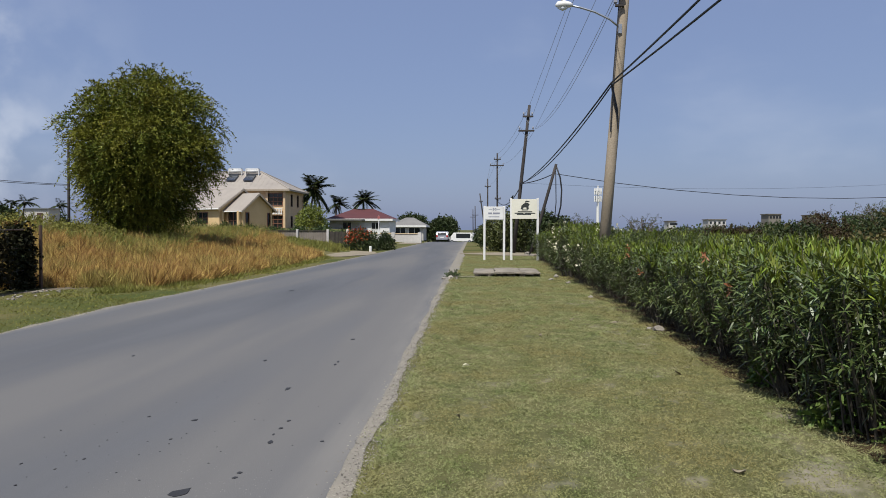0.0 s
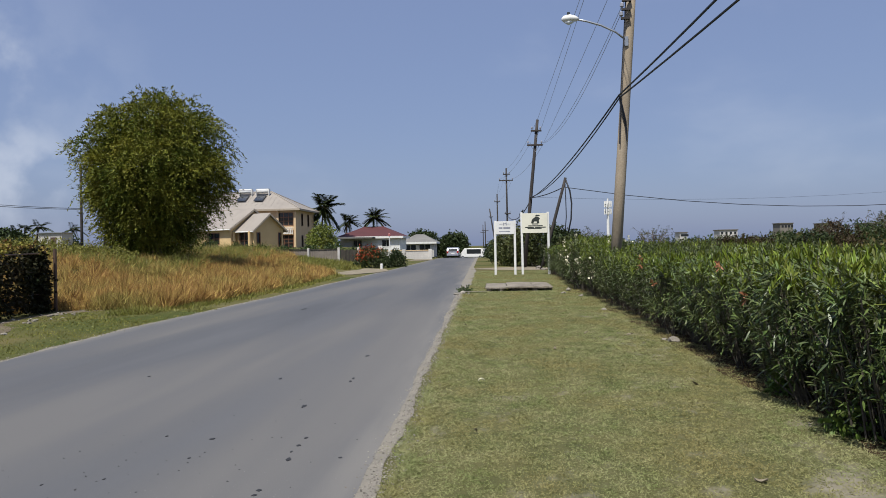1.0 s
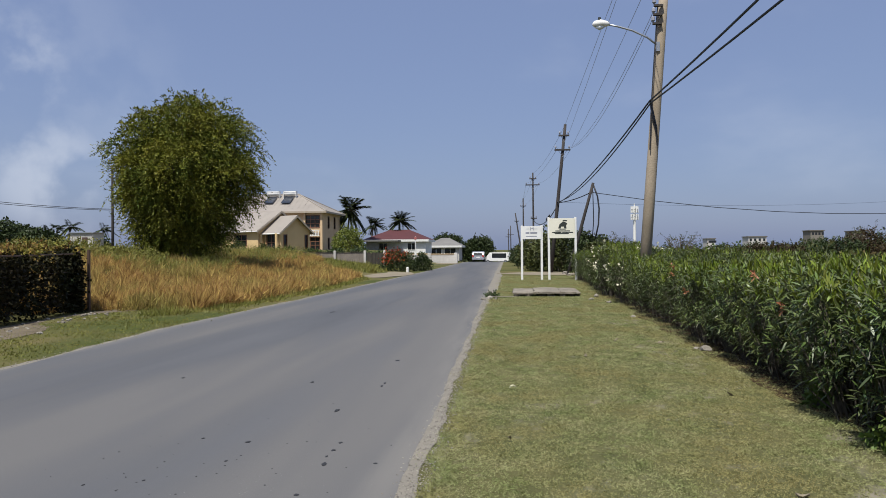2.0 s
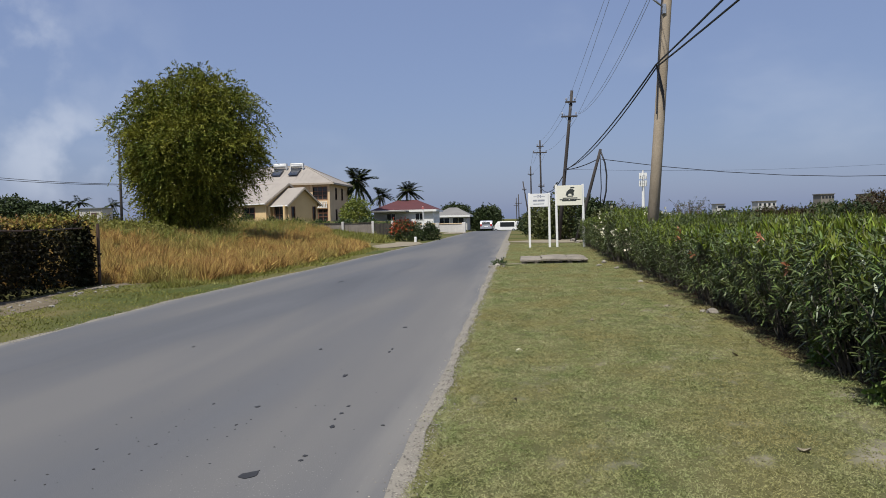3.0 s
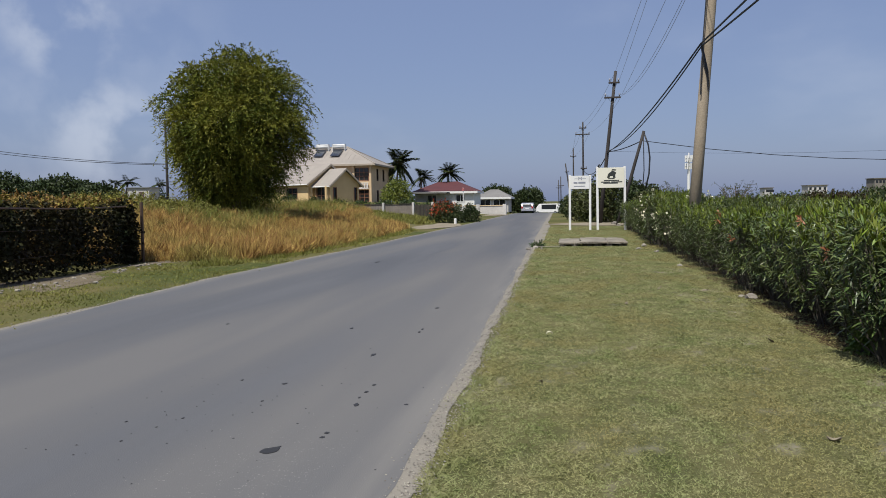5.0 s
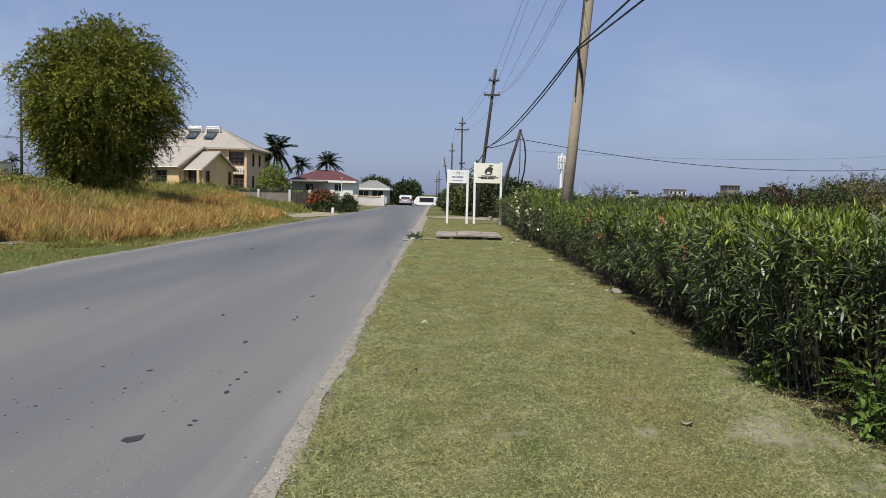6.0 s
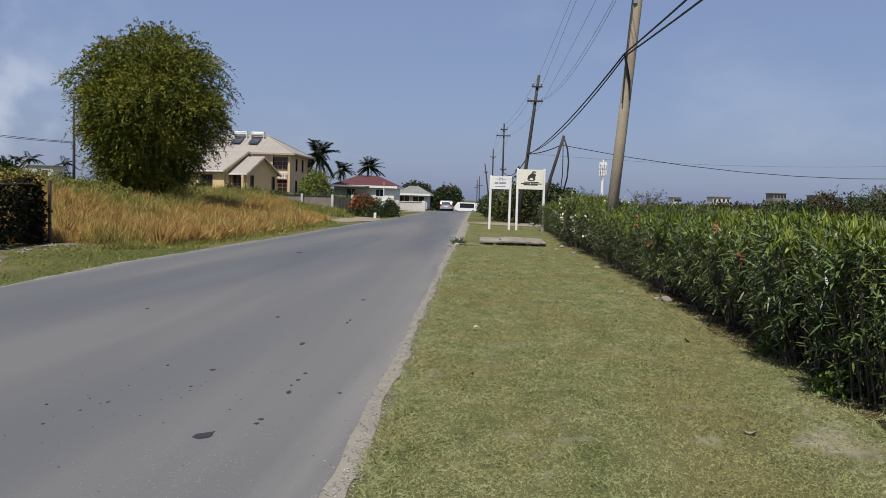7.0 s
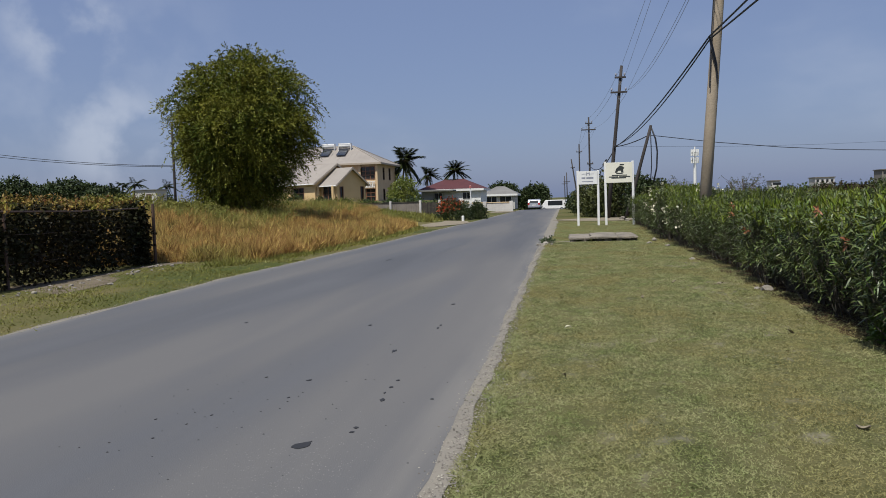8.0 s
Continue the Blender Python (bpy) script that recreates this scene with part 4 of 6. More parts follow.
for i, (x, y, h, r) in enumerate(((38.5, 78, 4.3, 3.0), (43.5, 80, 4.9, 3.2), (35, 84, 3.3, 2.0), (13.5, 110, 3.7, 2.6), (20, 100, 3.4, 2.6))):
    bare_tree(x, y, h, r, 200 + i)


for i, (x, y, r, h) in enumerate(((3.25, 4.4, 0.3, 0.45), (3.1, 5.2, 0.16, 0.2), (2.95, 6.7, 0.1, 0.12), (3.0, 8.4, 0.12, 0.14))):
    bush("young_shrub", "young leafy shrub sprawling at the hedge's foot", x, y, (r, r, h), 0.075, 0.04, M_YOUNG, 400 + i, int(700 * r), group="young shrubs at the hedge")


def feathery_shrub(x, y, r, h, fronds, seed):
    """Thin stems with pinnate leaves: paired leaflets along arching stalks."""
    rng = np.random.default_rng(seed)
    ob = thing("feathery_shrub", "young wild shrub with feathery pinnate leaves in the hedge", "bush", (x, y, 0.0), group="wild shrubs in the hedge")
    wood, base, way, side = Shape(), [], [], []
    for i in range(fronds):
        a = rng.uniform(0, 6.28)
        out = np.array([math.cos(a), math.sin(a), 0.0])
        root = out * r * rng.uniform(0.1, 0.75) + (0, 0, h * rng.uniform(0.12, 1.0))
        d = out + (0, 0, 0.45) + rng.normal(size=3) * 0.3
        d /= np.linalg.norm(d)
        if i % 7 == 0:
            wood.tube([(root[0] * 0.2, root[1] * 0.2, 0), tuple(root * (0.7, 0.7, 0.6)), tuple(root)], [0.009, 0.006, 0.003], 5, cap=False)
        L = rng.uniform(0.16, 0.28)
        s = np.cross(d, (0, 0, 1.0))
        s /= np.linalg.norm(s)
        for k in range(11):
            t = (k + 1) / 11
            q = root + d * L * t - np.array((0, 0, 0.35 * L * t * t))
            for sg in (-1, 1):
                base.append(q)
                way.append(s * sg * 0.9 + d * 0.45 + rng.normal(size=3) * 0.08 + (0, 0, -0.12))
                side.append(d)
    n = len(base)
    part("stem", wood, M_STEM, ob)
    part("foliage", leaf_mesh("foliage", base, unit(np.array(way)), unit(np.array(side)), rng.uniform(0.045, 0.065, n), np.full(n, 0.019), M_FEATHER, 0.15), None, ob)


feathery_shrub(3.25, 4.75, 0.42, 1.12, 170, 61)
feathery_shrub(3.1, 5.5, 0.22, 0.4, 50, 62)
feathery_shrub(3.2, 3.9, 0.4, 0.9, 120, 63)


for i, (x, y, r, h) in enumerate(((36, 79, 2.6, 1.9), (40.5, 81, 2.8, 2.3), (45, 82, 3.0, 2.6), (49.5, 84, 3.0, 2.8), (31, 84, 2.4, 1.5), (26, 90, 2.4, 1.3))):
    bush("scrub_tree", "dark low scrub tree beyond the oleander hedge", x, y, (r, r, h), 0.2, 0.12, M_DARKLEAF, 430 + i, 420, group="dark scrub trees", category="tree")


for i in range(15):
    x, y = 18 + 2.3 * i, 60 + 3 * math.sin(i * 2.1) + 0.35 * i
    h = between(x, (16, 22, 28, 36, 52), (1.15, 1.3, 1.75, 2.1, 2.3)) * (1 + 0.12 * math.sin(i * 3.7))
    bush("scrub_bush", "dense brown and dark scrub beyond the oleander hedge", x, y, (2.0, 1.6, h), 0.2, 0.12, (M_TANSCRUB if i > 3 else M_BROWNLEAF, M_TANSCRUB if i > 6 else M_BROWNLEAF, M_THICK)[i % 3], 450 + i, 420, group="brown scrub beyond the hedge")


# overgrown fence beside the road
def overgrown_fence():
    fence = thing("wire_fence", "wire fence overgrown by a dense creeper hedge with shade in its colour", "fence")
    xs = lambda y: between(y, (-6, 14, 20.4), (-11.0, -11.55, -12.3))
    for y in (-4, 2, 8, 14, 20.4):
        part("post", Shape().tube([(xs(y) + 0.08, y, -0.1), (xs(y) + 0.08, y, 1.68)], 0.035, 8), M_DARKWOOD, fence, "thin dark post")
    part("post", Shape().tube([(-12.12, 20.72, -0.1), (-12.12, 20.72, 1.72)], 0.045, 8), M_DARKWOOD, fence, "thin dark end post")
    for z in (0.5, 1.1, 1.58):
        part("wire", Shape().tube([(xs(y) + 0.1, y, z + 0.02 * math.sin(y)) for y in range(-4, 21, 3)], 0.006 if z < 1.5 else 0.022, 5), M_DARKWOOD, fence)
    rng = np.random.default_rng(15)
    n = 13000
    y = np.concatenate([rng.uniform(-5, 20.4, n), rng.normal(20.25, 0.12, 1900)])
    t = rng.uniform(0, 1, len(y))
    z = 1.68 * t ** 0.75 + 0.08 * np.sin(y * 1.3) * t
    wide = 0.95 * np.sqrt(np.maximum(0.05, 1 - (z / 2.2) ** 4))
    x = np.interp(y, (-6, 14, 20.4), (-11.0, -11.55, -12.3)) - 0.85 + wide * rng.choice([-1, 1], len(y)) * rng.uniform(0.3, 1, len(y)) ** 0.4
    c = np.stack([x, y, z], 1)
    out = unit(np.stack([np.sign(x + 12.6), rng.normal(size=len(y)) * 0.3, rng.uniform(-0.2, 0.8, len(y))], 1))
    # leaf colour of the sides already holds their shade
    me = spray_leaves("creeper", rng, c, out, 0.2, 4, 0.11, 0.075, M_HEDGESHADED, 0.4)
    part("creeper", me, None, fence, "dense creeper, shade mixed into its leaf colour")
    n = 4500
    y = rng.uniform(-5, 20.4, n)
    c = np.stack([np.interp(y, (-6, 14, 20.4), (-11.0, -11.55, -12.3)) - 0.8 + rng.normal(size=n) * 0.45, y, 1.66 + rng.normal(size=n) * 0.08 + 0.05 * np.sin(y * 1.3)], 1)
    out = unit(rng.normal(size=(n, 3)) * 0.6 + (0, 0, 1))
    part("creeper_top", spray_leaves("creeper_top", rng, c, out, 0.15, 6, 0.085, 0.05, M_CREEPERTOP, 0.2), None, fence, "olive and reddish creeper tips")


overgrown_fence()


# ---- poles, lamp and wires ----
def sag_line(a, b, sag, n=14):
    a, b = Vector(a), Vector(b)
    return [a.lerp(b, i / n) - Vector((0, 0, 4 * sag * (i / n) * (1 - i / n))) for i in range(n + 1)]


def wire(a, b, sag, r, material, label, group):
    ob = part("overhead_wire", Shape().tube(sag_line(a, b, sag), r, 6), material)
    tagged(ob, label, "cable", group=group)


def insulator(x, y, z, parent, s=1.0):
    part("insulator", Shape().tube([(x, y, z), (x, y, z + 0.06 * s), (x, y, z + 0.1 * s), (x, y, z + 0.2 * s), (x, y, z + 0.24 * s)],
                                   [0.02 * s, 0.03 * s, 0.07 * s, 0.06 * s, 0.02 * s], 8), M_GREY, parent, "grey porcelain insulator")


def utility_pole(base, top, r0, r1, material, label, arms=(), group="utility poles"):
    """arms: (height, reach to the left, reach to the right)."""
    ob = thing("utility_pole", label, "utility pole", base, group=group)
    b, t = Vector((0, 0, -0.3)), Vector(top) - Vector(base)
    part("pole", Shape().tube([b, b.lerp(t, 0.35), b.lerp(t, 0.7), t], [r0, r0 * 0.65 + r1 * 0.35, r0 * 0.3 + r1 * 0.7, r1], 14), material, ob, smooth=True)
    for z, left, right in arms:
        c = t * (z / t.z)
        part("crossarm", Shape().box(c.x - left, c.x + right, c.y - r1 - 0.1, c.y - r1, z - 0.06, z + 0.06), M_POLEDARK, ob, bevel=0.01)
        for x in (c.x - left + 0.08, c.x + right - 0.08):
            insulator(x, c.y - r1 - 0.05, z + 0.06, ob)
            part("brace", Shape().tube([(x * 0.6 + c.x * 0.4, c.y - r1 - 0.03, z - 0.05), (c.x, c.y - r1, z - 0.5)], 0.015, 5), M_METAL, ob)
    return ob


near_pole = utility_pole((3.56, 24, 0), (4.4, 24, 11.0), 0.178, 0.13, M_POLE, "tall weathered wooden utility pole leaning slightly in the hedge", ((10.3, 1.15, 1.0),))
part("conduit", Shape().tube([(0.5, -0.16, 8.9), (0.31, -0.19, 6.2), (0.24, -0.2, 4.6)], 0.018, 6), M_CABLE, near_pole, "black cable stapled down the pole")
part("cable_drop", Shape().tube([(0.26, -0.2, 6.05), (0.32, -0.24, 5.7), (0.42, -0.24, 5.25), (0.46, -0.2, 4.7)], [0.03, 0.045, 0.04, 0.02], 6), M_CABLE, near_pole, "loop of black cable")
for i in range(3):
    part("bracket", Shape().box(0.35 + 0.02 * i, 0.62 + 0.02 * i, -0.24, -0.14, 8.35 + 0.27 * i, 8.41 + 0.27 * i), M_POLEDARK, near_pole)
    insulator(0.36 + 0.02 * i, -0.2, 8.38 + 0.27 * i, near_pole, 0.9)

lamp = thing("street_lamp", "white street lamp on a curved steel arm on the pole", "street lamp", (4.06, 23.86, 7.72))
part("arm", Shape().tube([(0.02, 0, 0.0), (-0.3, -0.02, 0.26), (-0.75, -0.04, 0.48), (-1.2, -0.05, 0.62), (-1.5, -0.06, 0.68)], 0.03, 8), M_METAL, lamp, "curved steel arm", smooth=True)
part("bracket", Shape().box(-0.04, 0.06, -0.04, 0.06, -0.16, 0.12), M_METAL, lamp)
part("head", Shape().tube([(-1.42, -0.06, 0.68), (-1.5, -0.06, 0.7), (-1.68, -0.06, 0.72), (-1.86, -0.06, 0.7), (-1.93, -0.06, 0.68)], [0.04, 0.085, 0.12, 0.1, 0.03], 12), M_WHITE, lamp, "white lamp head", smooth=True)
part("lens", Shape().tube([(-1.58, -0.06, 0.63), (-1.72, -0.06, 0.60), (-1.86, -0.06, 0.63)], [0.05, 0.085, 0.04], 10), M_LAMPGLASS, lamp, "clear lens", smooth=True)
part("photocell", Shape().tube([(-1.72, -0.06, 0.82), (-1.72, -0.06, 0.9)], 0.045, 8), M_BLACK, lamp, "black photocell")

utility_pole((2.0, 55, 0), (3.1, 55, 10.4), 0.145, 0.1, M_POLEDARK, "dark tarred utility pole leaning over the verge", ((8.6, 0.58, 0.52), (9.6, 0.4, 0.35)))
utility_pole((1.42, 89, 0), (1.36, 89, 10.4), 0.12, 0.085, M_POLEDARK, "dark tarred utility pole farther along the road", ((9.0, 0.85, 0.75), (9.7, 0.4, 0.4), (5.2, 0.3, 0.4)))
utility_pole((0.42, 130, -0.3), (0.39, 130, 10.2), 0.15, 0.1, M_POLEDARK, "dark tarred utility pole farther along the road", ((9.2, 0.5, 0.5),))
utility_pole((0.4, 150, -0.8), (-1.06, 150, 8.7), 0.16, 0.11, M_POLEDARK, "dark utility pole leaning away from the road", ((7.9, 0.4, 0.4),))
utility_pole((-2.4, 190, -1.5), (-2.5, 190, 7.5), 0.15, 0.1, M_POLEDARK, "dark utility pole at the road's far end", ((6.8, 0.8, 0.8),))
utility_pole((-3.4, 220, -1.5), (-3.5, 220, 7.5), 0.15, 0.1, M_POLEDARK, "dark utility pole at the road's far end", ((6.8, 0.8, 0.8),))
utility_pole((-38.5, 70, 1.2), (-38.5, 70, 9.8), 0.14, 0.1, M_POLEDARK, "dark utility pole behind the tamarind tree", ())
utility_pole((-51.8, 62, 1.1), (-51.9, 62, 9.4), 0.15, 0.12, M_POLEDARK, "dark utility pole beyond the overgrown fence", ())
strut = utility_pole((2.85, 50, 0), (4.54, 50, 5.85), 0.12, 0.09, M_POLEDARK, "short stay pole leaning strongly, hung with cable loops", ())
part("cable_loop", Shape().tube([(1.7, 0, 5.7), (1.95, 0, 5.0), (2.05, 0, 4.2), (2.0, 0, 3.2), (1.8, 0, 2.3)], 0.05, 6), M_CABLE, strut, "hanging black cable loop", smooth=True)
part("cable_loop", Shape().tube([(1.65, 0, 5.6), (1.68, 0, 4.6), (1.7, 0, 3.4), (1.62, 0, 2.4)], 0.03, 6), M_CABLE, strut, smooth=True)

power = "power wires between the poles"
for a, b, s in (((3.245, 23.8, 10.5), (3.1, 55, 10.4), 0.02), ((3.33, 23.8, 10.5), (3.38, 55, 9.85), 0.05), ((4.12, 23.8, 10.3), (3.5, 55, 8.75), 0.1), ((4.01, 23.8, 8.9), (3.5, 55, 8.75), 0.7), ((3.95, 23.8, 8.6), (3.55, 55, 8.75), 0.78),
                ((3.245, 23.8, 10.5), (4.4, -18, 10.6), 0.5), ((3.33, 23.8, 10.5), (4.8, -18, 10.6), 0.5), ((4.12, 23.8, 10.3), (5.6, -18, 10.6), 0.5)):
    wire(a, b, s, 0.009, M_THINWIRE, "thin bare power wire between the poles", power)
for a, b in (((3.1, 55, 10.4), (1.36, 89, 10.3)), ((2.6, 55, 8.8), (0.6, 89, 9.2)), ((3.5, 55, 8.7), (2.05, 89, 9.2)), ((1.4, 89, 10.3), (0.4, 130, 10.1)), ((0.6, 89, 9.2), (0.0, 130, 9.3)), ((2.05, 89, 9.2), (0.85, 130, 9.3))):
    wire(a, b, 0.5, 0.01, M_THINWIRE, "thin bare power wire between the poles", power)
phone = "thick telephone cables"
wire((3.81, 23.8, 6.07), (2.5, 54.85, 4.85), 0.41, 0.028, M_CABLE, "thick black telephone cable strung between poles", phone)
wire((3.83, 23.8, 6.0), (2.5, 54.85, 4.95), 0.58, 0.024, M_CABLE, "thick black telephone cable strung between poles", phone)
wire((3.81, 23.8, 6.07), (4.47, -14, 6.2), 0.3, 0.026, M_CABLE, "thick black telephone cable strung between poles", phone)
wire((3.83, 23.8, 6.0), (5.39, -14, 5.76), 0.25, 0.026, M_CABLE, "thick black telephone cable strung between poles", phone)
wire((2.55, 54.85, 4.8), (1.4, 89, 5.0), 0.9, 0.035, M_CABLE, "thick black telephone cable strung between poles", phone)
wire((2.5, 54.85, 4.9), (4.4, 50, 5.25), 0.12, 0.03, M_CABLE, "thick black telephone cable strung between poles", phone)
wire((4.4, 50, 5.25), (62, 66, 9.9), 3.25, 0.021, M_CABLE, "long sagging black cable across the plot", phone)
wire((2.7, 55, 4.95), (70, 78, 10.3), 1.91, 0.007, M_CABLE, "long sagging black cable across the plot", phone)
for z in (0.0, -0.22):
    wire((-51.8, 62, 6.97 + z), (-38.5, 70, 5.72 + z * 0.4), 0.25, 0.024, M_CABLE, "black cable between the poles beyond the plot", phone)
    wire((-51.8, 62, 6.97 + z), (-78, 50, 7.3 + z), 0.3, 0.024, M_CABLE, "black cable between the poles beyond the plot", phone)
splice = part("cable_splice", Shape().tube([(2.2, 61, 4.32), (2.1, 63.5, 4.12), (2.05, 64.5, 4.06)], [0.05, 0.1, 0.05], 8), M_CABLE)
tagged(splice, "black splice sleeve on the telephone cable", "cable joint")

mast = thing("phone_mast", "white telephone mast with antenna panels on the skyline", "mast", (43.0, 300, 1.2))
part("pole", Shape().tube([(0, 0, 0), (0, 0, 11.0), (0, 0, 17.6)], [0.6, 0.5, 0.25], 12), M_WHITE, mast)
for i, (z, h) in enumerate(((11.5, 2.2), (14.2, 2.4))):
    for j in range(6):
        w = j * math.pi / 3
        part("antenna_panel", Shape().box(1.25 * math.cos(w) - 0.2, 1.25 * math.cos(w) + 0.2, 1.25 * math.sin(w) - 0.2, 1.25 * math.sin(w) + 0.2, z, z + h), M_WHITE, mast)
    part("ring", Shape().tube([(1.2 * math.cos(k * 0.524), 1.2 * math.sin(k * 0.524), z + h / 2) for k in range(13)], 0.12, 5), M_METAL, mast)


# ---- signs and slab ----
def sign(x0, x1, z0, z1, top, label, draw, lean=0.0, board=None):
    ob = thing("sign_board", label, "sign", (0, 42.1, 0), group="white signs on the verge")
    for x, z in ((x0, top), (x1, top)):
        part("post", Shape().prism([(x - 0.06 + 0, -0.06, -0.15), (x + 0.06, -0.06, -0.15), (x + 0.06, 0.06, -0.15), (x - 0.06, 0.06, -0.15)], (lean, 0, z + 0.15)), M_WHITE, ob, "white painted square post", bevel=0.008)
    part("board", Shape().box(x0 + 0.03 + lean, x1 - 0.03 + lean, -0.085, -0.062, z0, z1), board or M_WHITE, ob, "painted board", bevel=0.004)
    draw(ob)
    return ob


def bar(ob, x0, x1, z0, z1, material):
    part("print", Shape().box(x0, x1, -0.0905, -0.0865, z0, z1), material, ob)


def print_a(ob):
    bar(ob, 0.22, 0.42, 2.735, 2.755, M_GREY)
    bar(ob, 0.64, 0.84, 2.735, 2.755, M_GREY)
    s = Shape()
    for ring in (((0.45, 2.67), (0.49, 2.67), (0.49, 2.83), (0.45, 2.83)), ((0.59, 2.67), (0.63, 2.67), (0.63, 2.83), (0.59, 2.83)), ((0.49, 2.83), (0.49, 2.78), (0.54, 2.72), (0.59, 2.78), (0.59, 2.83), (0.54, 2.77))):
        s.prism([(x, -0.0905, z) for x, z in ring], (0, 0.004, 0))
    part("emblem", s, M_GREY, ob, "grey zigzag emblem")
    for x0, x1 in ((0.2, 0.4), (0.45, 0.82)):
        bar(ob, x0, x1, 2.49, 2.58, M_GREY)
    bar(ob, 0.22, 0.8, 2.33, 2.37, M_GREY)


def print_b(ob):
    s = Shape()
    for ring in (((1.94, 2.76), (2.06, 2.76), (2.1, 2.86), (2.24, 2.86), (2.26, 2.76), (2.38, 2.76), (2.36, 2.92), (2.42, 3.02), (2.32, 3.1), (2.2, 3.13), (2.08, 3.04), (1.99, 2.96)), ((2.0, 2.7), (2.33, 2.7), (2.33, 2.745), (2.0, 2.745)), ((2.16, 3.15), (2.38, 3.14), (2.42, 3.2), (2.22, 3.22))):
        s.prism([(x, -0.0905, z) for x, z in ring], (0, 0.004, 0))
    part("emblem", s, M_BLACK, ob, "dark rounded emblem")
    for z, x0, x1 in ((2.6, 1.78, 2.56), (2.52, 1.62, 2.1), (2.52, 2.15, 2.72), (2.46, 1.75, 2.5)):
        bar(ob, x0, x1, z, z + 0.05, M_BLACK)


sign(-0.0, 1.06, 2.2, 2.9, 2.93, "white sign board on two posts with grey print", print_a, 0.0)
sign(1.46, 2.88, 2.24, 3.3, 3.36, "taller white sign board on two posts with a dark emblem", print_b, -0.03, M_BOARD)

slab = thing("concrete_slab", "low cracked grey concrete slab lying on the verge", "slab", (0.8, 28.6, 0))
rs = random.Random(4)
def broken_top(x0, x1, y0, y1, z, thick, seed):
    """One cracked piece of the slab with a ragged outline and a worn, uneven top."""
    rr, s = random.Random(seed), Shape()
    ring = []
    for (ax, ay), (bx, by) in (((x0, y0), (x1, y0)), ((x1, y0), (x1, y1)), ((x1, y1), (x0, y1)), ((x0, y1), (x0, y0))):
        for k in range(7):
            t = k / 7
            ring.append((ax + (bx - ax) * t + rr.uniform(-0.03, 0.03), ay + (by - ay) * t + rr.uniform(-0.05, 0.05)))
    n = len(ring)
    cx, cy = (x0 + x1) / 2, (y0 + y1) / 2
    for f, dz in ((1, -thick), (1.0, -0.02), (0.95, 0.0), (0.5, 0.008)):
        s.v += [(cx + (x - cx) * f, cy + (y - cy) * f, z + dz + rr.uniform(-0.008, 0.008)) for x, y in ring]
    for k in range(3):
        s.f += [[k * n + i, k * n + (i + 1) % n, (k + 1) * n + (i + 1) % n, (k + 1) * n + i] for i in range(n)]
    s.f.append([3 * n + i for i in range(n)])
    s.f.append([i for i in range(n)][::-1])
    return s


for i, (x0, x1, y0, y1, z) in enumerate(((-1.16, -0.42, -1.42, 1.5, 0.15), (-0.41, 0.5, -1.5, 1.52, 0.18), (0.51, 1.16, -1.45, 1.5, 0.17))):
    part("slab_piece", broken_top(x0, x1, y0, y1, z, 0.07, 30 + i), M_SLAB, slab, "worn cracked concrete top")
for i in range(6):
    x = -0.98 + i * 0.39 + rs.uniform(-0.05, 0.05)
    w = rs.uniform(0.07, 0.15)
    part("footing", broken_top(x - w, x + w, -1.33 + rs.uniform(-0.12, 0.08), -1.0, 0.12, 0.17, 50 + i), M_SLAB, slab, "crumbled stone footing")


def stone(x, y, r, seed, label="rough pale coral stone beside the hedge", group="loose stones"):
    bm = bmesh.new()
    bmesh.ops.create_icosphere(bm, subdivisions=2, radius=r)
    for v in bm.verts:
        v.co *= 1 + 0.5 * noise.noise(v.co * (1.2 / r) + Vector((seed, 0, 0))) + 0.3 * noise.noise(v.co * (3.1 / r) + Vector((seed, 5, 0)))
        v.co.z *= 0.65
    me = bpy.data.meshes.new("stone")
    bm.to_mesh(me)
    bm.free()
    me.materials.append(M_STONE)
    ob = new("stone", me)
    ob.location = (x, y, ground_z(x, y) + r * 0.28)
    tagged(ob, label, "stone", group=group)


for i, (x, y, r) in enumerate(((2.87, 12.8, 0.1), (2.76, 13.0, 0.05), (2.6, 19.0, 0.06), (2.6, 24, 0.07), (2.2, 25.5, 0.08), (-1.1, 26.0, 0.1), (-0.9, 25.8, 0.06), (-1.3, 25.4, 0.08), (2.5, 27.0, 0.1))):
    stone(x, y, r, i * 3.7)
rs = random.Random(12)
for i in range(16):
    stone(rs.uniform(2.6, 5.4), rs.uniform(49.2, 51.5), rs.choice((0.08, 0.12, 0.16, 0.22)), 200 + i, "pale rubble lump beside the dirt track", "rubble by the track")
rs = random.Random(9)
for i in range(110):
    y = rs.uniform(9, 20.5)
    x = between(y, (8, 14, 20.4), (-10.5, -10.7, -11.5)) + rs.gauss(0.15, 0.35)
    stone(x, y, rs.choice((0.015, 0.02, 0.03, 0.04, 0.055)), 50 + i, "pale rubble stone in front of the overgrown fence", "rubble along the fence")
flat_patch("rubble_bank", -10.75, 13.6, -0.0345, 0.85, 7.2, 4, 0.038, M_RUBBLE, "strip of bare dirt and rubble along the fence", "soil", seed=21, n=90, rag=1.0)
strip("concrete_kerb", lambda y: -1.15, lambda y: -0.3, [26.3, 26.42, 26.55], 0.06, M_SLAB, "short pale concrete kerb across the verge", "kerb", nx=4)


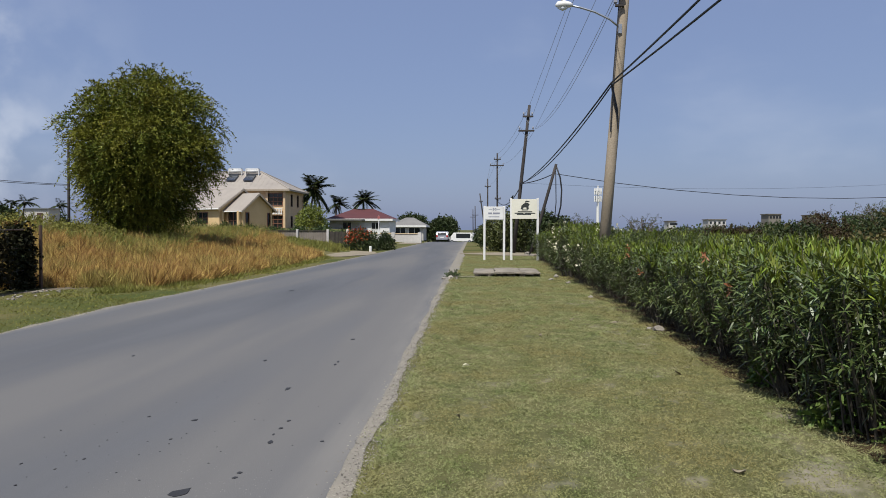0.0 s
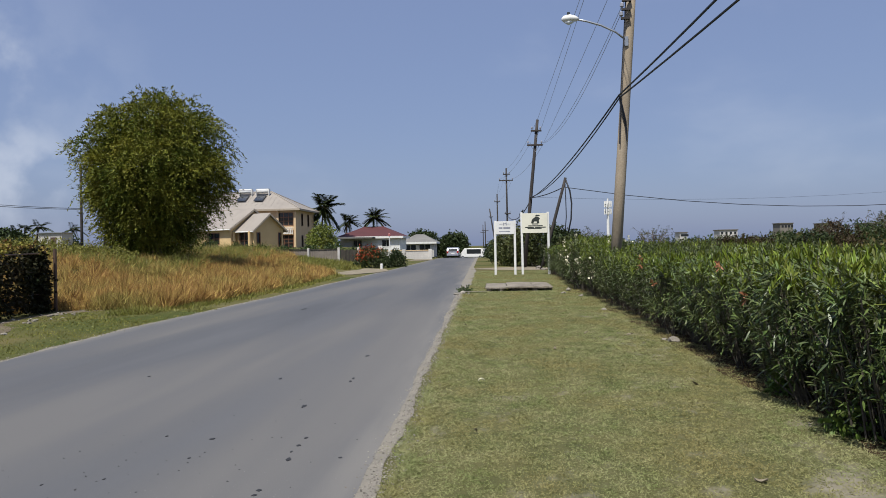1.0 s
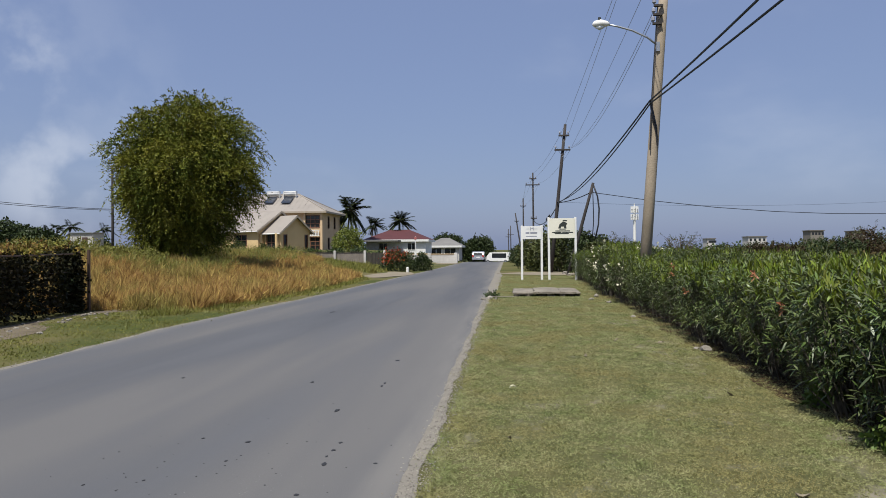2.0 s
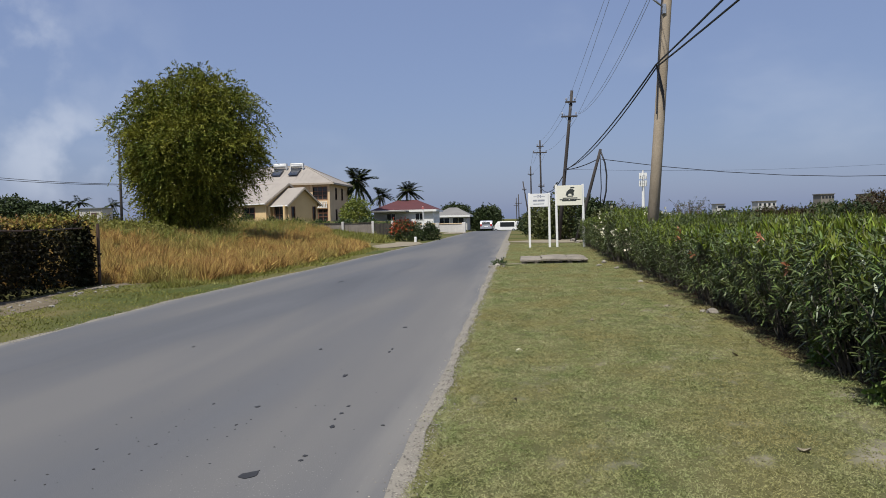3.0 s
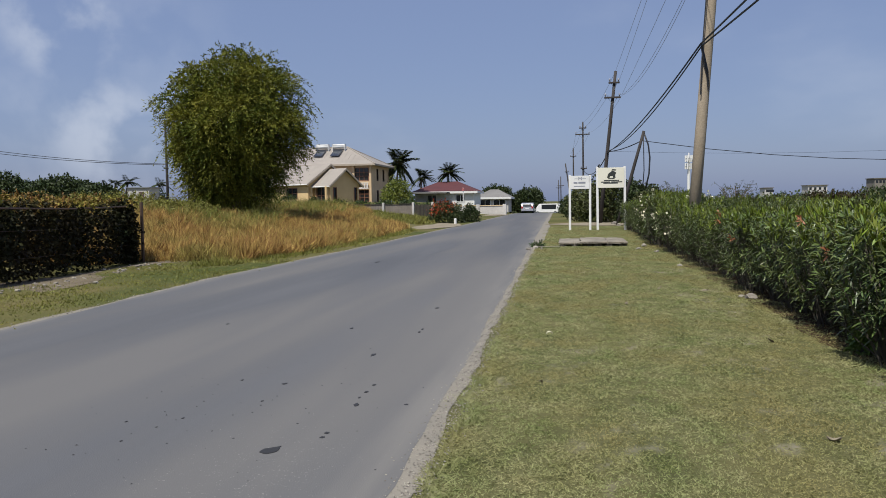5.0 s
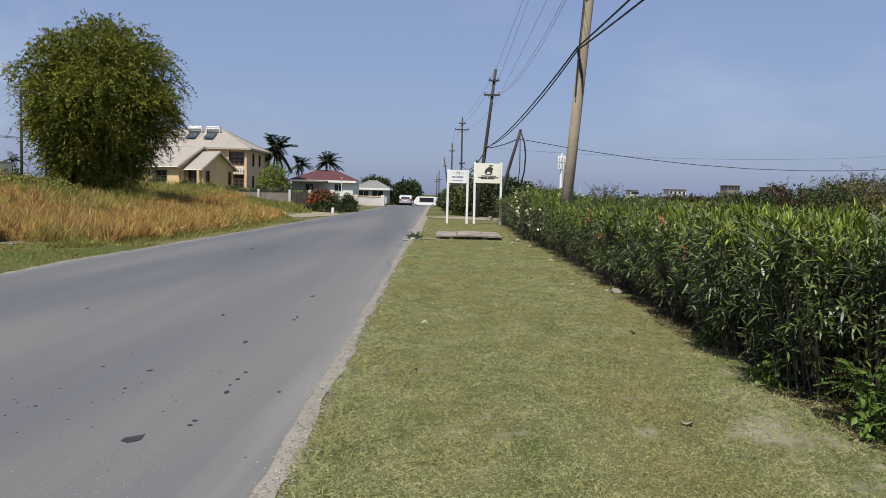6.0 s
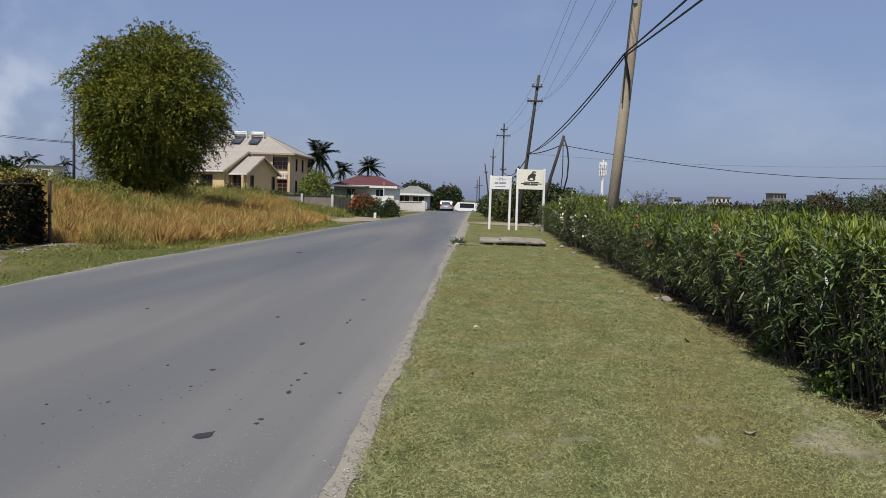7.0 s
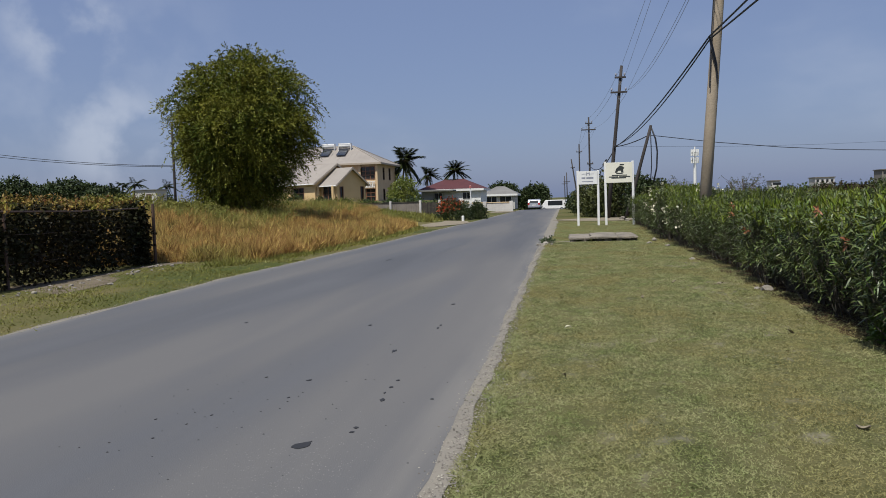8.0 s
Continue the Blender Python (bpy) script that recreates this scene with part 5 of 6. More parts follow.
# ---- marks and leaves on the road ----
def road_top(x, y):
    a, b = road_left(y), road_right(y)
    t = (x - a) / (b - a)
    return dip(y) + 0.014 + 0.01 * (1 - (2 * t - 1) ** 2)


for i, (x, y, a, b) in enumerate(((-1.56, 5.11, 0.027, 0.038), (-1.56, 5.01, 0.022, 0.03), (-1.56, 5.85, 0.026, 0.065), (-1.6, 6.07, 0.011, 0.04), (-1.59, 6.26, 0.023, 0.047), (-1.59, 6.51, 0.019, 0.04),
                              (-1.93, 7.79, 0.029, 0.1), (-2.63, 9.42, 0.028, 0.085), (-2.38, 6.46, 0.024, 0.041), (-1.18, 5.91, 0.017, 0.025), (-1.73, 9.23, 0.017, 0.08), (-1.73, 9.43, 0.017, 0.08), (-1.88, 11.36, 0.033, 0.09),
                              (-5.02, 20.16, 0.06, 0.25), (-4.38, 9.63, 0.022, 0.06), (-2.81, 6.55, 0.015, 0.03), (-2.34, 5.87, 0.013, 0.025), (-2.73, 5.33, 0.012, 0.02), (-3.1, 5.19, 0.01, 0.02), (-2.87, 4.76, 0.011, 0.018))):
    flat_patch("tar_mark", x, y, road_top(x, y) - 0.0045, a * 0.78, b * 0.62, -8 + 5 * (i % 4), 0.008, M_TAR, "small black tar mark on the asphalt", "road mark", kind="", seed=i + 2, n=14, rag=0.7)["group"] = "tar marks on the road"


def tar_drop():
    """The largest tar mark: a ragged drop with a thin tail."""
    ring = []
    for i in range(28):
        w = 2 * math.pi * i / 28
        r = 1 + 0.22 * noise.noise((math.cos(w) * 2.1, math.sin(w) * 2.1, 3.7))
        y = math.sin(w)
        ring.append((0.052 * r * math.cos(w) * (1 if y < 0 else (1 - y) ** 0.8 + 0.12), (0.07 if y < 0 else 0.1) * r * y, 0))
    ob = part("tar_mark", Shape().prism(ring, (0, 0, 0.008)), M_TAR)
    ob.matrix_world = pose(-1.805, 4.7, road_top(-1.8, 4.7) - 0.0045, 0, 0, -24)
    tagged(ob, "large drop-shaped black tar mark on the asphalt", "road mark", group="tar marks on the road")


tar_drop()


def road_grit():
    """A worn spot where pale stone chips show in the asphalt, and small crumbs of tar scattered round it."""
    rng = np.random.default_rng(31)
    octa = np.array([(1, 0, 0), (0, 1, 0), (-1, 0, 0), (0, -1, 0), (0, 0, 0.5), (0, 0, -0.5)])
    faces = ((0, 1, 4), (1, 2, 4), (2, 3, 4), (3, 0, 4), (1, 0, 5), (2, 1, 5), (3, 2, 5), (0, 3, 5))
    for name, n, cx, cy, wide, deep, r0, r1, material, label in (("stone_chips", 1500, -1.75, 4.15, 0.3, 0.6, 0.0022, 0.0048, M_CHIP, "pale stone chips showing in the worn asphalt"),
                                                                 ("tar_crumbs", 70, -2.3, 5.2, 0.6, 1.3, 0.005, 0.011, M_TAR, "small crumbs of black tar scattered on the asphalt")):
        x, y = cx + rng.normal(size=n) * wide, cy + rng.normal(size=n) * deep
        x = np.minimum(x, -1.05)
        base = np.stack([x, y, [road_top(a, b) for a, b in zip(x, y)]], 1)
        r = rng.uniform(r0, r1, n)
        v = (octa[None] * (r[:, None, None] * rng.uniform(0.6, 1.4, (n, 6, 1))) + base[:, None]).reshape(-1, 3)
        me = bpy.data.meshes.new(name)
        me.from_pydata([tuple(q) for q in v], [], [[6 * i + a for a in f] for i in range(n) for f in faces])
        me.materials.append(material)
        tagged(part(name, me, None), label, "grit", kind="stuff")


road_grit()


def leaf_litter(x, y, size, turn, material, label, seed):
    s = Shape()
    n = 10
    for i in range(n + 1):
        t = i / n
        w = size * 0.34 * math.sin(math.pi * t ** 0.8)
        z = 0.03 + 0.02 * math.sin(3 * t + seed)
        s.v += [(size * (t - 0.5), -w, z + 0.012), (size * (t - 0.5), 0, z - 0.004), (size * (t - 0.5), w, z + 0.012)]
    s.f = [[3 * i + k, 3 * i + 3 + k, 3 * i + 4 + k, 3 * i + 1 + k] for i in range(n) for k in (0, 1)]
    ob = part("fallen_leaf", s, material)
    ob.matrix_world = pose(x, y, 0.0, 0, 0, turn)
    tagged(ob, label, "leaf", group="fallen leaves on the verge")


for i, (x, y, z, a) in enumerate(((-0.169, 9.15, 0.08, 10), (-0.17, 6.68, 0.045, 60), (2.22, 8.91, 0.09, 30), (1.75, 5.35, 0.09, 150), (0.9, 12, 0.07, 80), (1.6, 14, 0.08, 20), (2.3, 13.6, 0.12, 30), (-0.6, 15.5, 0.06, 50))):
    leaf_litter(x, y, z, a, M_WHITEPETAL if i == 0 else M_DIRT, "pale dry fallen leaf on the mown verge", i)


# ---- houses ----
def wall(length, height, thick, openings, m=None):
    """A wall along local x with holes cut through it: openings are (x0, x1, z0, z1)."""
    xs = sorted({0, length, *[v for o in openings for v in o[:2]]})
    zs = sorted({0, height, *[v for o in openings for v in o[2:]]})
    s, index = Shape(), {}
    solid = {(i, k) for i in range(len(xs) - 1) for k in range(len(zs) - 1)
             if not any(o[0] <= xs[i] and xs[i + 1] <= o[1] and o[2] <= zs[k] and zs[k + 1] <= o[3] for o in openings)}

    def vert(i, y, k):
        if (i, y, k) not in index:
            index[i, y, k] = len(s.v)
            p = Vector((xs[i], y * thick, zs[k]))
            s.v.append(tuple(m @ p) if m else tuple(p))
        return index[i, y, k]

    for i, k in sorted(solid):
        for y in (0, 1):
            s.f.append([vert(i, y, k), vert(i + 1, y, k), vert(i + 1, y, k + 1), vert(i, y, k + 1)])
        for (di, dk), (a, b) in (((-1, 0), ((i, k), (i, k + 1))), ((1, 0), ((i + 1, k), (i + 1, k + 1))), ((0, -1), ((i, k), (i + 1, k))), ((0, 1), ((i, k + 1), (i + 1, k + 1)))):
            if (i + di, k + dk) not in solid:
                s.f.append([vert(a[0], 0, a[1]), vert(b[0], 0, b[1]), vert(b[0], 1, b[1]), vert(a[0], 1, a[1])])
    return s


def window(parent, x0, x1, z0, z1, m, frame_mat, bars=(2, 2), depth=0.1):
    win = part("window", Shape().box(x0, x1, depth, depth + 0.03, z0, z1, m), M_GLASS, parent, "dark glazed window")
    f = Shape()
    t = 0.07
    f.box(x0 - 0.05, x1 + 0.05, -0.05, depth, z0 - 0.08, z0, m).box(x0 - 0.05, x1 + 0.05, -0.05, depth, z1, z1 + 0.08, m)
    f.box(x0 - 0.06, x0, -0.05, depth, z0, z1, m).box(x1, x1 + 0.06, -0.05, depth, z0, z1, m)
    part("frame", f, frame_mat, win)
    g = Shape()
    for i in range(1, bars[0]):
        x = x0 + (x1 - x0) * i / bars[0]
        g.box(x - t / 2, x + t / 2, depth - 0.05, depth - 0.005, z0, z1, m)
    for i in range(1, bars[1]):
        z = z0 + (z1 - z0) * i / bars[1]
        g.box(x0, x1, depth - 0.06, depth - 0.055 + 0.04, z - t / 2, z + t / 2, m)
    if g.v:
        part("glazing_bar", g, frame_mat, win)


def slab_roof(name, parent, corners, thick, material, label=""):
    """One roof plane from its corner points."""
    return part(name, Shape().prism(corners, (0, 0, thick)), material, parent, label)


def house_main():
    z0 = ground_z(-30, 104) - 0.15
    ob = thing("house", "two-storey cream house with hipped roof and a peach porch wing", "house", (0, 0, z0))
    b = 1.55 - z0
    H = 6.7 - z0
    base = pose(-42, 100, 0)
    front = [(13.75, 15.6, b + 0.35, b + 1.85), (13.75, 15.6, b + 3.2, b + 4.75), (10.6, 12.0, b + 3.3, b + 4.6)]
    part("front_wall", wall(16, H, 0.25, front, base), M_CREAM, ob, "cream painted wall")
    for o in front:
        window(ob, *o, base, M_BROWNFRAME, (3, 3))
    side = pose(-26, 100.25, 0, 0, 0, 90)
    holes = [(2.6, 3.3, b + 3.2, b + 4.7), (6.0, 6.7, b + 3.2, b + 4.7), (2.6, 3.3, b + 0.4, b + 1.8), (6.0, 6.9, b + 0.4, b + 1.8)]
    part("side_wall", wall(9.75, H, 0.25, holes, side), M_CREAM, ob, "cream painted wall")
    for o in holes:
        window(ob, *o, side, M_DARKWOOD, (1, 2))
    part("back_wall", Shape().box(-42, -26.3, 109.75, 110, 0, H), M_CREAM, ob)
    part("side_wall", Shape().box(-42, -41.75, 100.3, 109.7, 0, H), M_CREAM, ob)
    part("corner_pillar", Shape().box(-26.25, -25.95, 99.75, 100.05, 0, H), M_CREAM, ob, "cream corner pillar", bevel=0.02)
    part("corner_pillar", Shape().box(-28.6, -28.25, 99.75, 99.99, 0, H), M_CREAM, ob, bevel=0.02)
    part("balcony_rail", Shape().box(-28.25, -26.35, 99.72, 99.84, b + 2.75, b + 2.85).box(-28.25, -26.35, 99.72, 99.84, b + 2.05, b + 2.15), M_WHITE, ob, "white balcony rail")
    for i in range(9):
        x = -28.15 + i * 0.21
        part("baluster", Shape().box(x - 0.05, x + 0.05, 99.74, 99.82, b + 2.15, b + 2.75), M_WHITE, ob)
    e, r = H, 9.42 - z0
    x0, x1, y0, y1 = -42.6, -25.3, 99.3, 110.7
    ra, rb = (-37, 105, r), (-30.6, 105, r)
    part("soffit", Shape().box(x0, x1, y0, y1, e - 0.02, e + 0.05), M_ROOFEDGE, ob)
    part("fascia", Shape().box(x0 - 0.03, x1 + 0.03, y0 - 0.03, y0, e - 0.06, e + 0.16).box(x1, x1 + 0.03, y0, y1, e - 0.06, e + 0.16), M_ROOFEDGE, ob, "buff fascia board")
    c = [(x0, y0, e + 0.06), (x1, y0, e + 0.06), (x1, y1, e + 0.06), (x0, y1, e + 0.06)]
    slab_roof("roof_slope", ob, [c[0], c[1], rb, ra], 0.08, M_ROOF, "buff sheet roof slope")
    slab_roof("roof_slope", ob, [c[1], c[2], rb], 0.08, M_ROOF)
    slab_roof("roof_slope", ob, [c[2], c[3], ra, rb], 0.08, M_ROOF)
    slab_roof("roof_slope", ob, [c[3], c[0], ra], 0.08, M_ROOF)
    for a, b2 in ((ra, rb), (rb, c[1]), (rb, c[2]), (ra, c[0])):
        part("ridge_cap", Shape().tube([Vector(a) + Vector((0, 0, 0.1)), Vector(b2) + Vector((0, 0, 0.1))], 0.09, 6), M_ROOF, ob)
    for i in range(24):
        x = -42 + i * 0.7
        top = 5.7 * min(1, max(0.0, (x - x0)) / 5.6, max(0.0, (x1 - x)) / 5.7)
        slope = (r - e) / 5.7
        if top > 0.3:
            part("roof_rib", Shape().tube([(x, y0, e + 0.138), (x, y0 + top, e + 0.138 + top * slope)], 0.008, 4), M_ROOF, ob)
    # two solar water heaters near the ridge
    for x in (-33.85, -31.5):
        heat = thing("solar_water_heater", "solar water heater with white tank and dark collector panel", "water heater", (x, 103.6, 8.8), group="heaters on the roof")
        part("collector", Shape().prism([(-0.6, -2.1, -0.72), (0.6, -2.1, -0.72), (0.6, 0, 0.2), (-0.6, 0, 0.2)], (0, 0.03, 0.09)), M_SOLAR, heat, "dark glass collector")
        part("tank", Shape().tube([(-0.85, 0.35, 0.75), (-0.8, 0.35, 0.75), (0.8, 0.35, 0.75), (0.85, 0.35, 0.75)], [0.2, 0.3, 0.3, 0.2], 12), M_WHITE, heat, "white tank", smooth=True)
        part("stand", Shape().box(-0.9, -0.84, 0.0, 0.7, -0.3, 1.05).box(0.84, 0.9, 0.0, 0.7, -0.3, 1.05).box(-0.9, 0.9, 0.0, 0.06, 1.0, 1.06), M_WHITE, heat, "white stand")
    return ob


def gable_block(ob, m, L, half, z_floor, eave, ridge, wall_mat, over=0.45, gable_holes=(), front_holes=(), frame_mat=None):
    """Gabled block: its gable end stands at local x = 0 facing +x, the ridge runs to -L, the front eave faces -y."""
    H = eave - z_floor
    g = m @ pose(0, -half, z_floor, 0, 0, 90)
    part("gable_wall", wall(2 * half, H, 0.22, list(gable_holes), g), wall_mat, ob, "peach painted wall")
    for o in gable_holes:
        window(ob, *o, g, frame_mat or M_BROWNFRAME, (1, 1))
    f = m @ pose(-L, -half, z_floor)
    part("front_wall", wall(L - 0.23, H, 0.22, list(front_holes), f), wall_mat, ob, "peach painted wall")
    for o in front_holes:
        window(ob, *o, f, frame_mat or M_BROWNFRAME, (2, 2))
    part("back_wall", Shape().box(-L, -0.23, half - 0.22, half, z_floor, eave, m), wall_mat, ob)
    tri = [m @ Vector(p) for p in ((0, -half, eave), (0, half, eave), (0, 0, ridge - 0.1))]
    part("gable_end", Shape().prism(tri, m.to_3x3() @ Vector((-0.2, 0, 0))), wall_mat, ob)
    k = (ridge - eave) / half
    for s in (-1, 1):
        c = [(over, 0, ridge), (-L, 0, ridge), (-L, s * (half + over), eave - k * over), (over, s * (half + over), eave - k * over)]
        slab_roof("roof_slope", ob, [m @ Vector(p) for p in c], 0.1, M_ROOF, "buff sheet roof slope")
        e = [(over + 0.03, 0, ridge + 0.02), (over + 0.03, s * (half + over), eave - k * over + 0.02), (over + 0.03, s * (half + over), eave - k * over - 0.16), (over + 0.03, 0, ridge - 0.18)]
        part("barge_board", Shape().prism([m @ Vector(p) for p in e], m.to_3x3() @ Vector((-0.05, 0, 0))), M_ROOFEDGE, ob, "pale barge board")
    y = -(half + over)
    part("gutter", Shape().tube([m @ Vector((-L, y, eave - k * over + 0.02)), m @ Vector((over, y, eave - k * over + 0.02))], 0.07, 6), M_WHITE, ob, "white gutter")


def house_wing(ob):
    z0 = ob.location.z
    m = Matrix.Translation((0, 0, -z0))
    a = m @ pose(-30.2, 95, 0, 0, 0, -35)
    gable_block(ob, a, 11, 3.3, 1.45, 4.35, 6.6, M_PEACH, gable_holes=((2.2, 3.2, 0.2, 2.2),), front_holes=((6.3, 8.7, 0.9, 2.2), (2.0, 4.0, 1.0, 2.2)))
    p = m @ pose(-27.6, 93.0, 0, 0, 0, -35)
    # The front's door-high dark pane stands for the shaded inside of the open porch.
    gable_block(ob, p, 3.4, 2.25, 1.5, 4.1, 5.95, M_PEACH, gable_holes=((0.5, 0.95, 0.1, 2.1), (3.75, 4.15, 0.1, 2.1)), front_holes=((0.7, 2.5, 0.1, 2.3),))
    for k in (0.15, 3.1):
        part("porch_column", Shape().tube([p @ Vector((-k, -2.75, 1.4)), p @ Vector((-k, -2.75, 3.8))], 0.16, 10), M_PEACH, ob, "peach porch column")
    part("porch_floor", Shape().box(-4.5, 1.6, -3.6, 2.6, 1.2, 1.5, p), M_WHITE, ob, "white porch floor")


house = house_main()
house_wing(house)


def small_house(label, x0, x1, y0, y1, zf, eave, ridge, inset, wall_mat, roof_mat, holes):
    z0 = ground_z((x0 + x1) / 2, (y0 + y1) / 2) - 0.2
    ob = thing("house", label, "house", (0, 0, z0))
    H, R = eave - z0, ridge - z0
    f = pose(x0, y0, 0)
    hs = [(a, b, c - z0, d - z0) for a, b, c, d in holes]
    part("front_wall", wall(x1 - x0, H, 0.2, hs, f), wall_mat, ob)
    for o in hs:
        window(ob, *o, f, M_WHITE, (2, 1))
    part("side_wall", Shape().box(x1 - 0.2, x1, y0 + 0.2, y1, 0, H), wall_mat, ob)
    part("side_wall", Shape().box(x0, x0 + 0.2, y0 + 0.2, y1, 0, H), wall_mat, ob)
    part("back_wall", Shape().box(x0 + 0.2, x1 - 0.2, y1 - 0.2, y1, 0, H), wall_mat, ob)
    o = 0.5
    c = [(x0 - o, y0 - o, H), (x1 + o, y0 - o, H), (x1 + o, y1 + o, H), (x0 - o, y1 + o, H)]
    ym = (y0 + y1) / 2
    a, b = (x0 + inset, ym, R), (x1 - inset, ym, R)
    for q in ([c[0], c[1], b, a], [c[1], c[2], b], [c[2], c[3], a, b], [c[3], c[0], a]):
        slab_roof("roof_slope", ob, q, 0.1, roof_mat)
    part("fascia", Shape().box(c[0][0], c[1][0], y0 - o - 0.04, y0 - o, H - 0.2, H + 0.12), M_WHITE, ob, "white fascia board")
    part("fascia", Shape().box(c[1][0], c[1][0] + 0.04, y0 - o, y1 + o, H - 0.2, H + 0.12), M_WHITE, ob)
    return ob


h2 = small_house("low white house with dark red hipped roof", -23.2, -14.2, 115, 123, 1.4, 3.15, 4.75, 3.0, M_WHITE, M_REDROOF, ((6.3, 7.5, 1.75, 2.7), (2.0, 3.2, 1.75, 2.7)))
part("carport_roof", Shape().box(-23.6, -17.8, 111.5, 114.4, 1.75, 1.95), M_GREYROOF, h2, "grey flat carport roof")
# The two wide panes are dark glass put where the carport lies in shade.
h3 = small_house("low cream house with grey tiled hipped roof", -16.0, -10.6, 133, 140, 0.8, 2.3, 3.7, 2.0, M_FAR, M_GREYROOF, ((0.5, 2.3, 0.5, 1.95), (2.9, 4.8, 0.5, 1.95)))

yard_wall = thing("yard_wall", "low white rendered yard wall with rubble at its foot", "wall", (0, 0, 0))
part("wall_run", Shape().box(-14.5, -8.1, 96, 96.25, -0.1, 1.1), M_FAR, yard_wall, bevel=0.02)
part("coping", Shape().box(-14.6, -8.0, 95.94, 96.31, 1.105, 1.2), M_CREAM, yard_wall, bevel=0.01)
for x in (-14.5, -11.4, -8.1):
    part("pier", Shape().box(x - 0.22, x + 0.22, 95.88, 96.37, -0.1, 1.3), M_FAR, yard_wall, bevel=0.02)
flat_patch("dirt_track", -9.8, 92, 0.0, 2.6, 4.0, 0, 0.05, M_DIRT, "bare dirt in front of the yard wall", "track", seed=33, n=30)

yard_fence = thing("yard_fence", "grey sheet and dark weathered board fence with concrete posts", "fence", (0, 0, 0))
for x, y in ((-16.1, 66), (-13.45, 66), (-11.75, 66)):
    part("post", Shape().box(x - 0.1, x + 0.1, y - 0.1, y + 0.1, 0.0, 1.65), M_FAR, yard_fence, "pale concrete post", bevel=0.015)
part("rail", Shape().box(-22, -13.5, 66.0, 66.06, 1.5, 1.56), M_FENCEWOOD, yard_fence)
for x0, x1 in ((-22.0, -19.1), (-19.04, -16.2), (-16.0, -13.56)):
    sheet = Shape().box(x0, x1, 66.07, 66.085, 0.08, 1.48)
    for k in range(int((x1 - x0) / 0.15)):
        sheet.box(x0 + 0.04 + k * 0.15, x0 + 0.09 + k * 0.15, 66.045, 66.068, 0.08, 1.48)
    part("panel", sheet, M_SHEET, yard_fence, "grey-brown ribbed sheet panel")
for i in range(11):
    x = -13.3 + i * 0.14
    part("board", Shape().box(x, x + 0.125, 66.02, 66.05, 0.1, 1.45 + 0.05 * math.sin(i * 2.1)), M_FENCEWOOD, yard_fence, "weathered grey board")
marker = thing("road_sign", "thin post with a red and white road sign seen edge on", "road sign", (-8.5, 62, 0))
part("post", Shape().tube([(0, 0, 0), (0, 0, 2.75)], 0.04, 8), M_WHITE, marker)
part("plate", Shape().box(-0.09, 0.09, -0.06, -0.045, 2.5, 2.72), M_REDSIGN, marker, "red plate", bevel=0.005)
part("plate", Shape().box(-0.09, 0.09, -0.06, -0.045, 0.95, 1.4), M_WHITE, marker, "white plate", bevel=0.005)
stub = part("marker_post", Shape().tube([(-8.35, 56.5, -0.05), (-8.35, 56.5, 0.38), (-8.35, 56.5, 0.42)], [0.1, 0.1, 0.06], 10), M_WHITE)
tagged(stub, "short white marker post at the road's edge", "post")

shed = thing("shed", "pale corrugated metal shed beyond the plot", "shed", (-53.5, 90, 1.7))
part("body", Shape().box(-1.5, 1.5, 0, 2.4, 0, 2.3), M_FAR, shed, bevel=0.02)
for i in range(13):
    part("rib", Shape().box(-1.45 + i * 0.24, -1.4 + i * 0.24, -0.04, 0.0, 0.05, 2.25), M_FAR, shed)
part("door", Shape().box(0.1, 0.8, -0.06, -0.041, 0.05, 1.8), M_DARKWOOD, shed, "dark door")
part("roof", Shape().box(-1.65, 1.65, -0.2, 2.6, 2.303, 2.4), M_METAL, shed)
for i, (x, y, z) in enumerate(((-61, 100, 5.2), (-58.5, 104, 4.9), (-50.5, 98, 4.8), (-66, 105, 5.2), (-72, 112, 5.0), (-55, 118, 5.4), (-64, 125, 5.6))):
    palm(x, y, z, 1.5, 50 + i, 11)
for i, (x, y, r, h) in enumerate(((-70, 98, 5, 2.6), (-63, 96, 3, 1.7), (-58, 99, 3, 1.0), (-80, 100, 5, 2.8))):
    bush("far_bush", "dark green trees beyond the plot", x, y, (r, r * 0.8, h), 0.36, 0.26, M_THICK, 300 + i, 1500, group="dark trees beyond the plot", category="tree")


# ---- distant buildings on the skyline ----
for i, (x, y, w, h, z) in enumerate(((88, 300, 6.5, 2.2, 3.6), (109.4, 300, 4.6, 2.0, 5.9), (124.5, 300, 4.0, 1.8, 5.8), (140, 300, 4.4, 1.6, 5.8), (76, 320, 3, 1.4, 4.0))):
    b = thing("distant_building", "pale flat-roofed building on the skyline", "building", (x, y, 1.0), group="buildings on the skyline")
    part("body", Shape().box(-w / 2, w / 2, 0, 8, 0, z + h - 1), M_FAR if i in (0, 4) else M_STONE, b)
    part("roof", Shape().box(-w / 2 - 0.3, w / 2 + 0.3, -0.3, 8.3, z + h - 1 + 0.003, z + h - 0.7), M_CONCRETE, b)
    for j in range(4):
        part("window", Shape().box(-w / 2 + 0.4 + j * w / 4, -w / 2 + 1.2 + j * w / 4, -0.05, -0.002, z + h - 2.5, z + h - 1.6), M_GLASS, b)


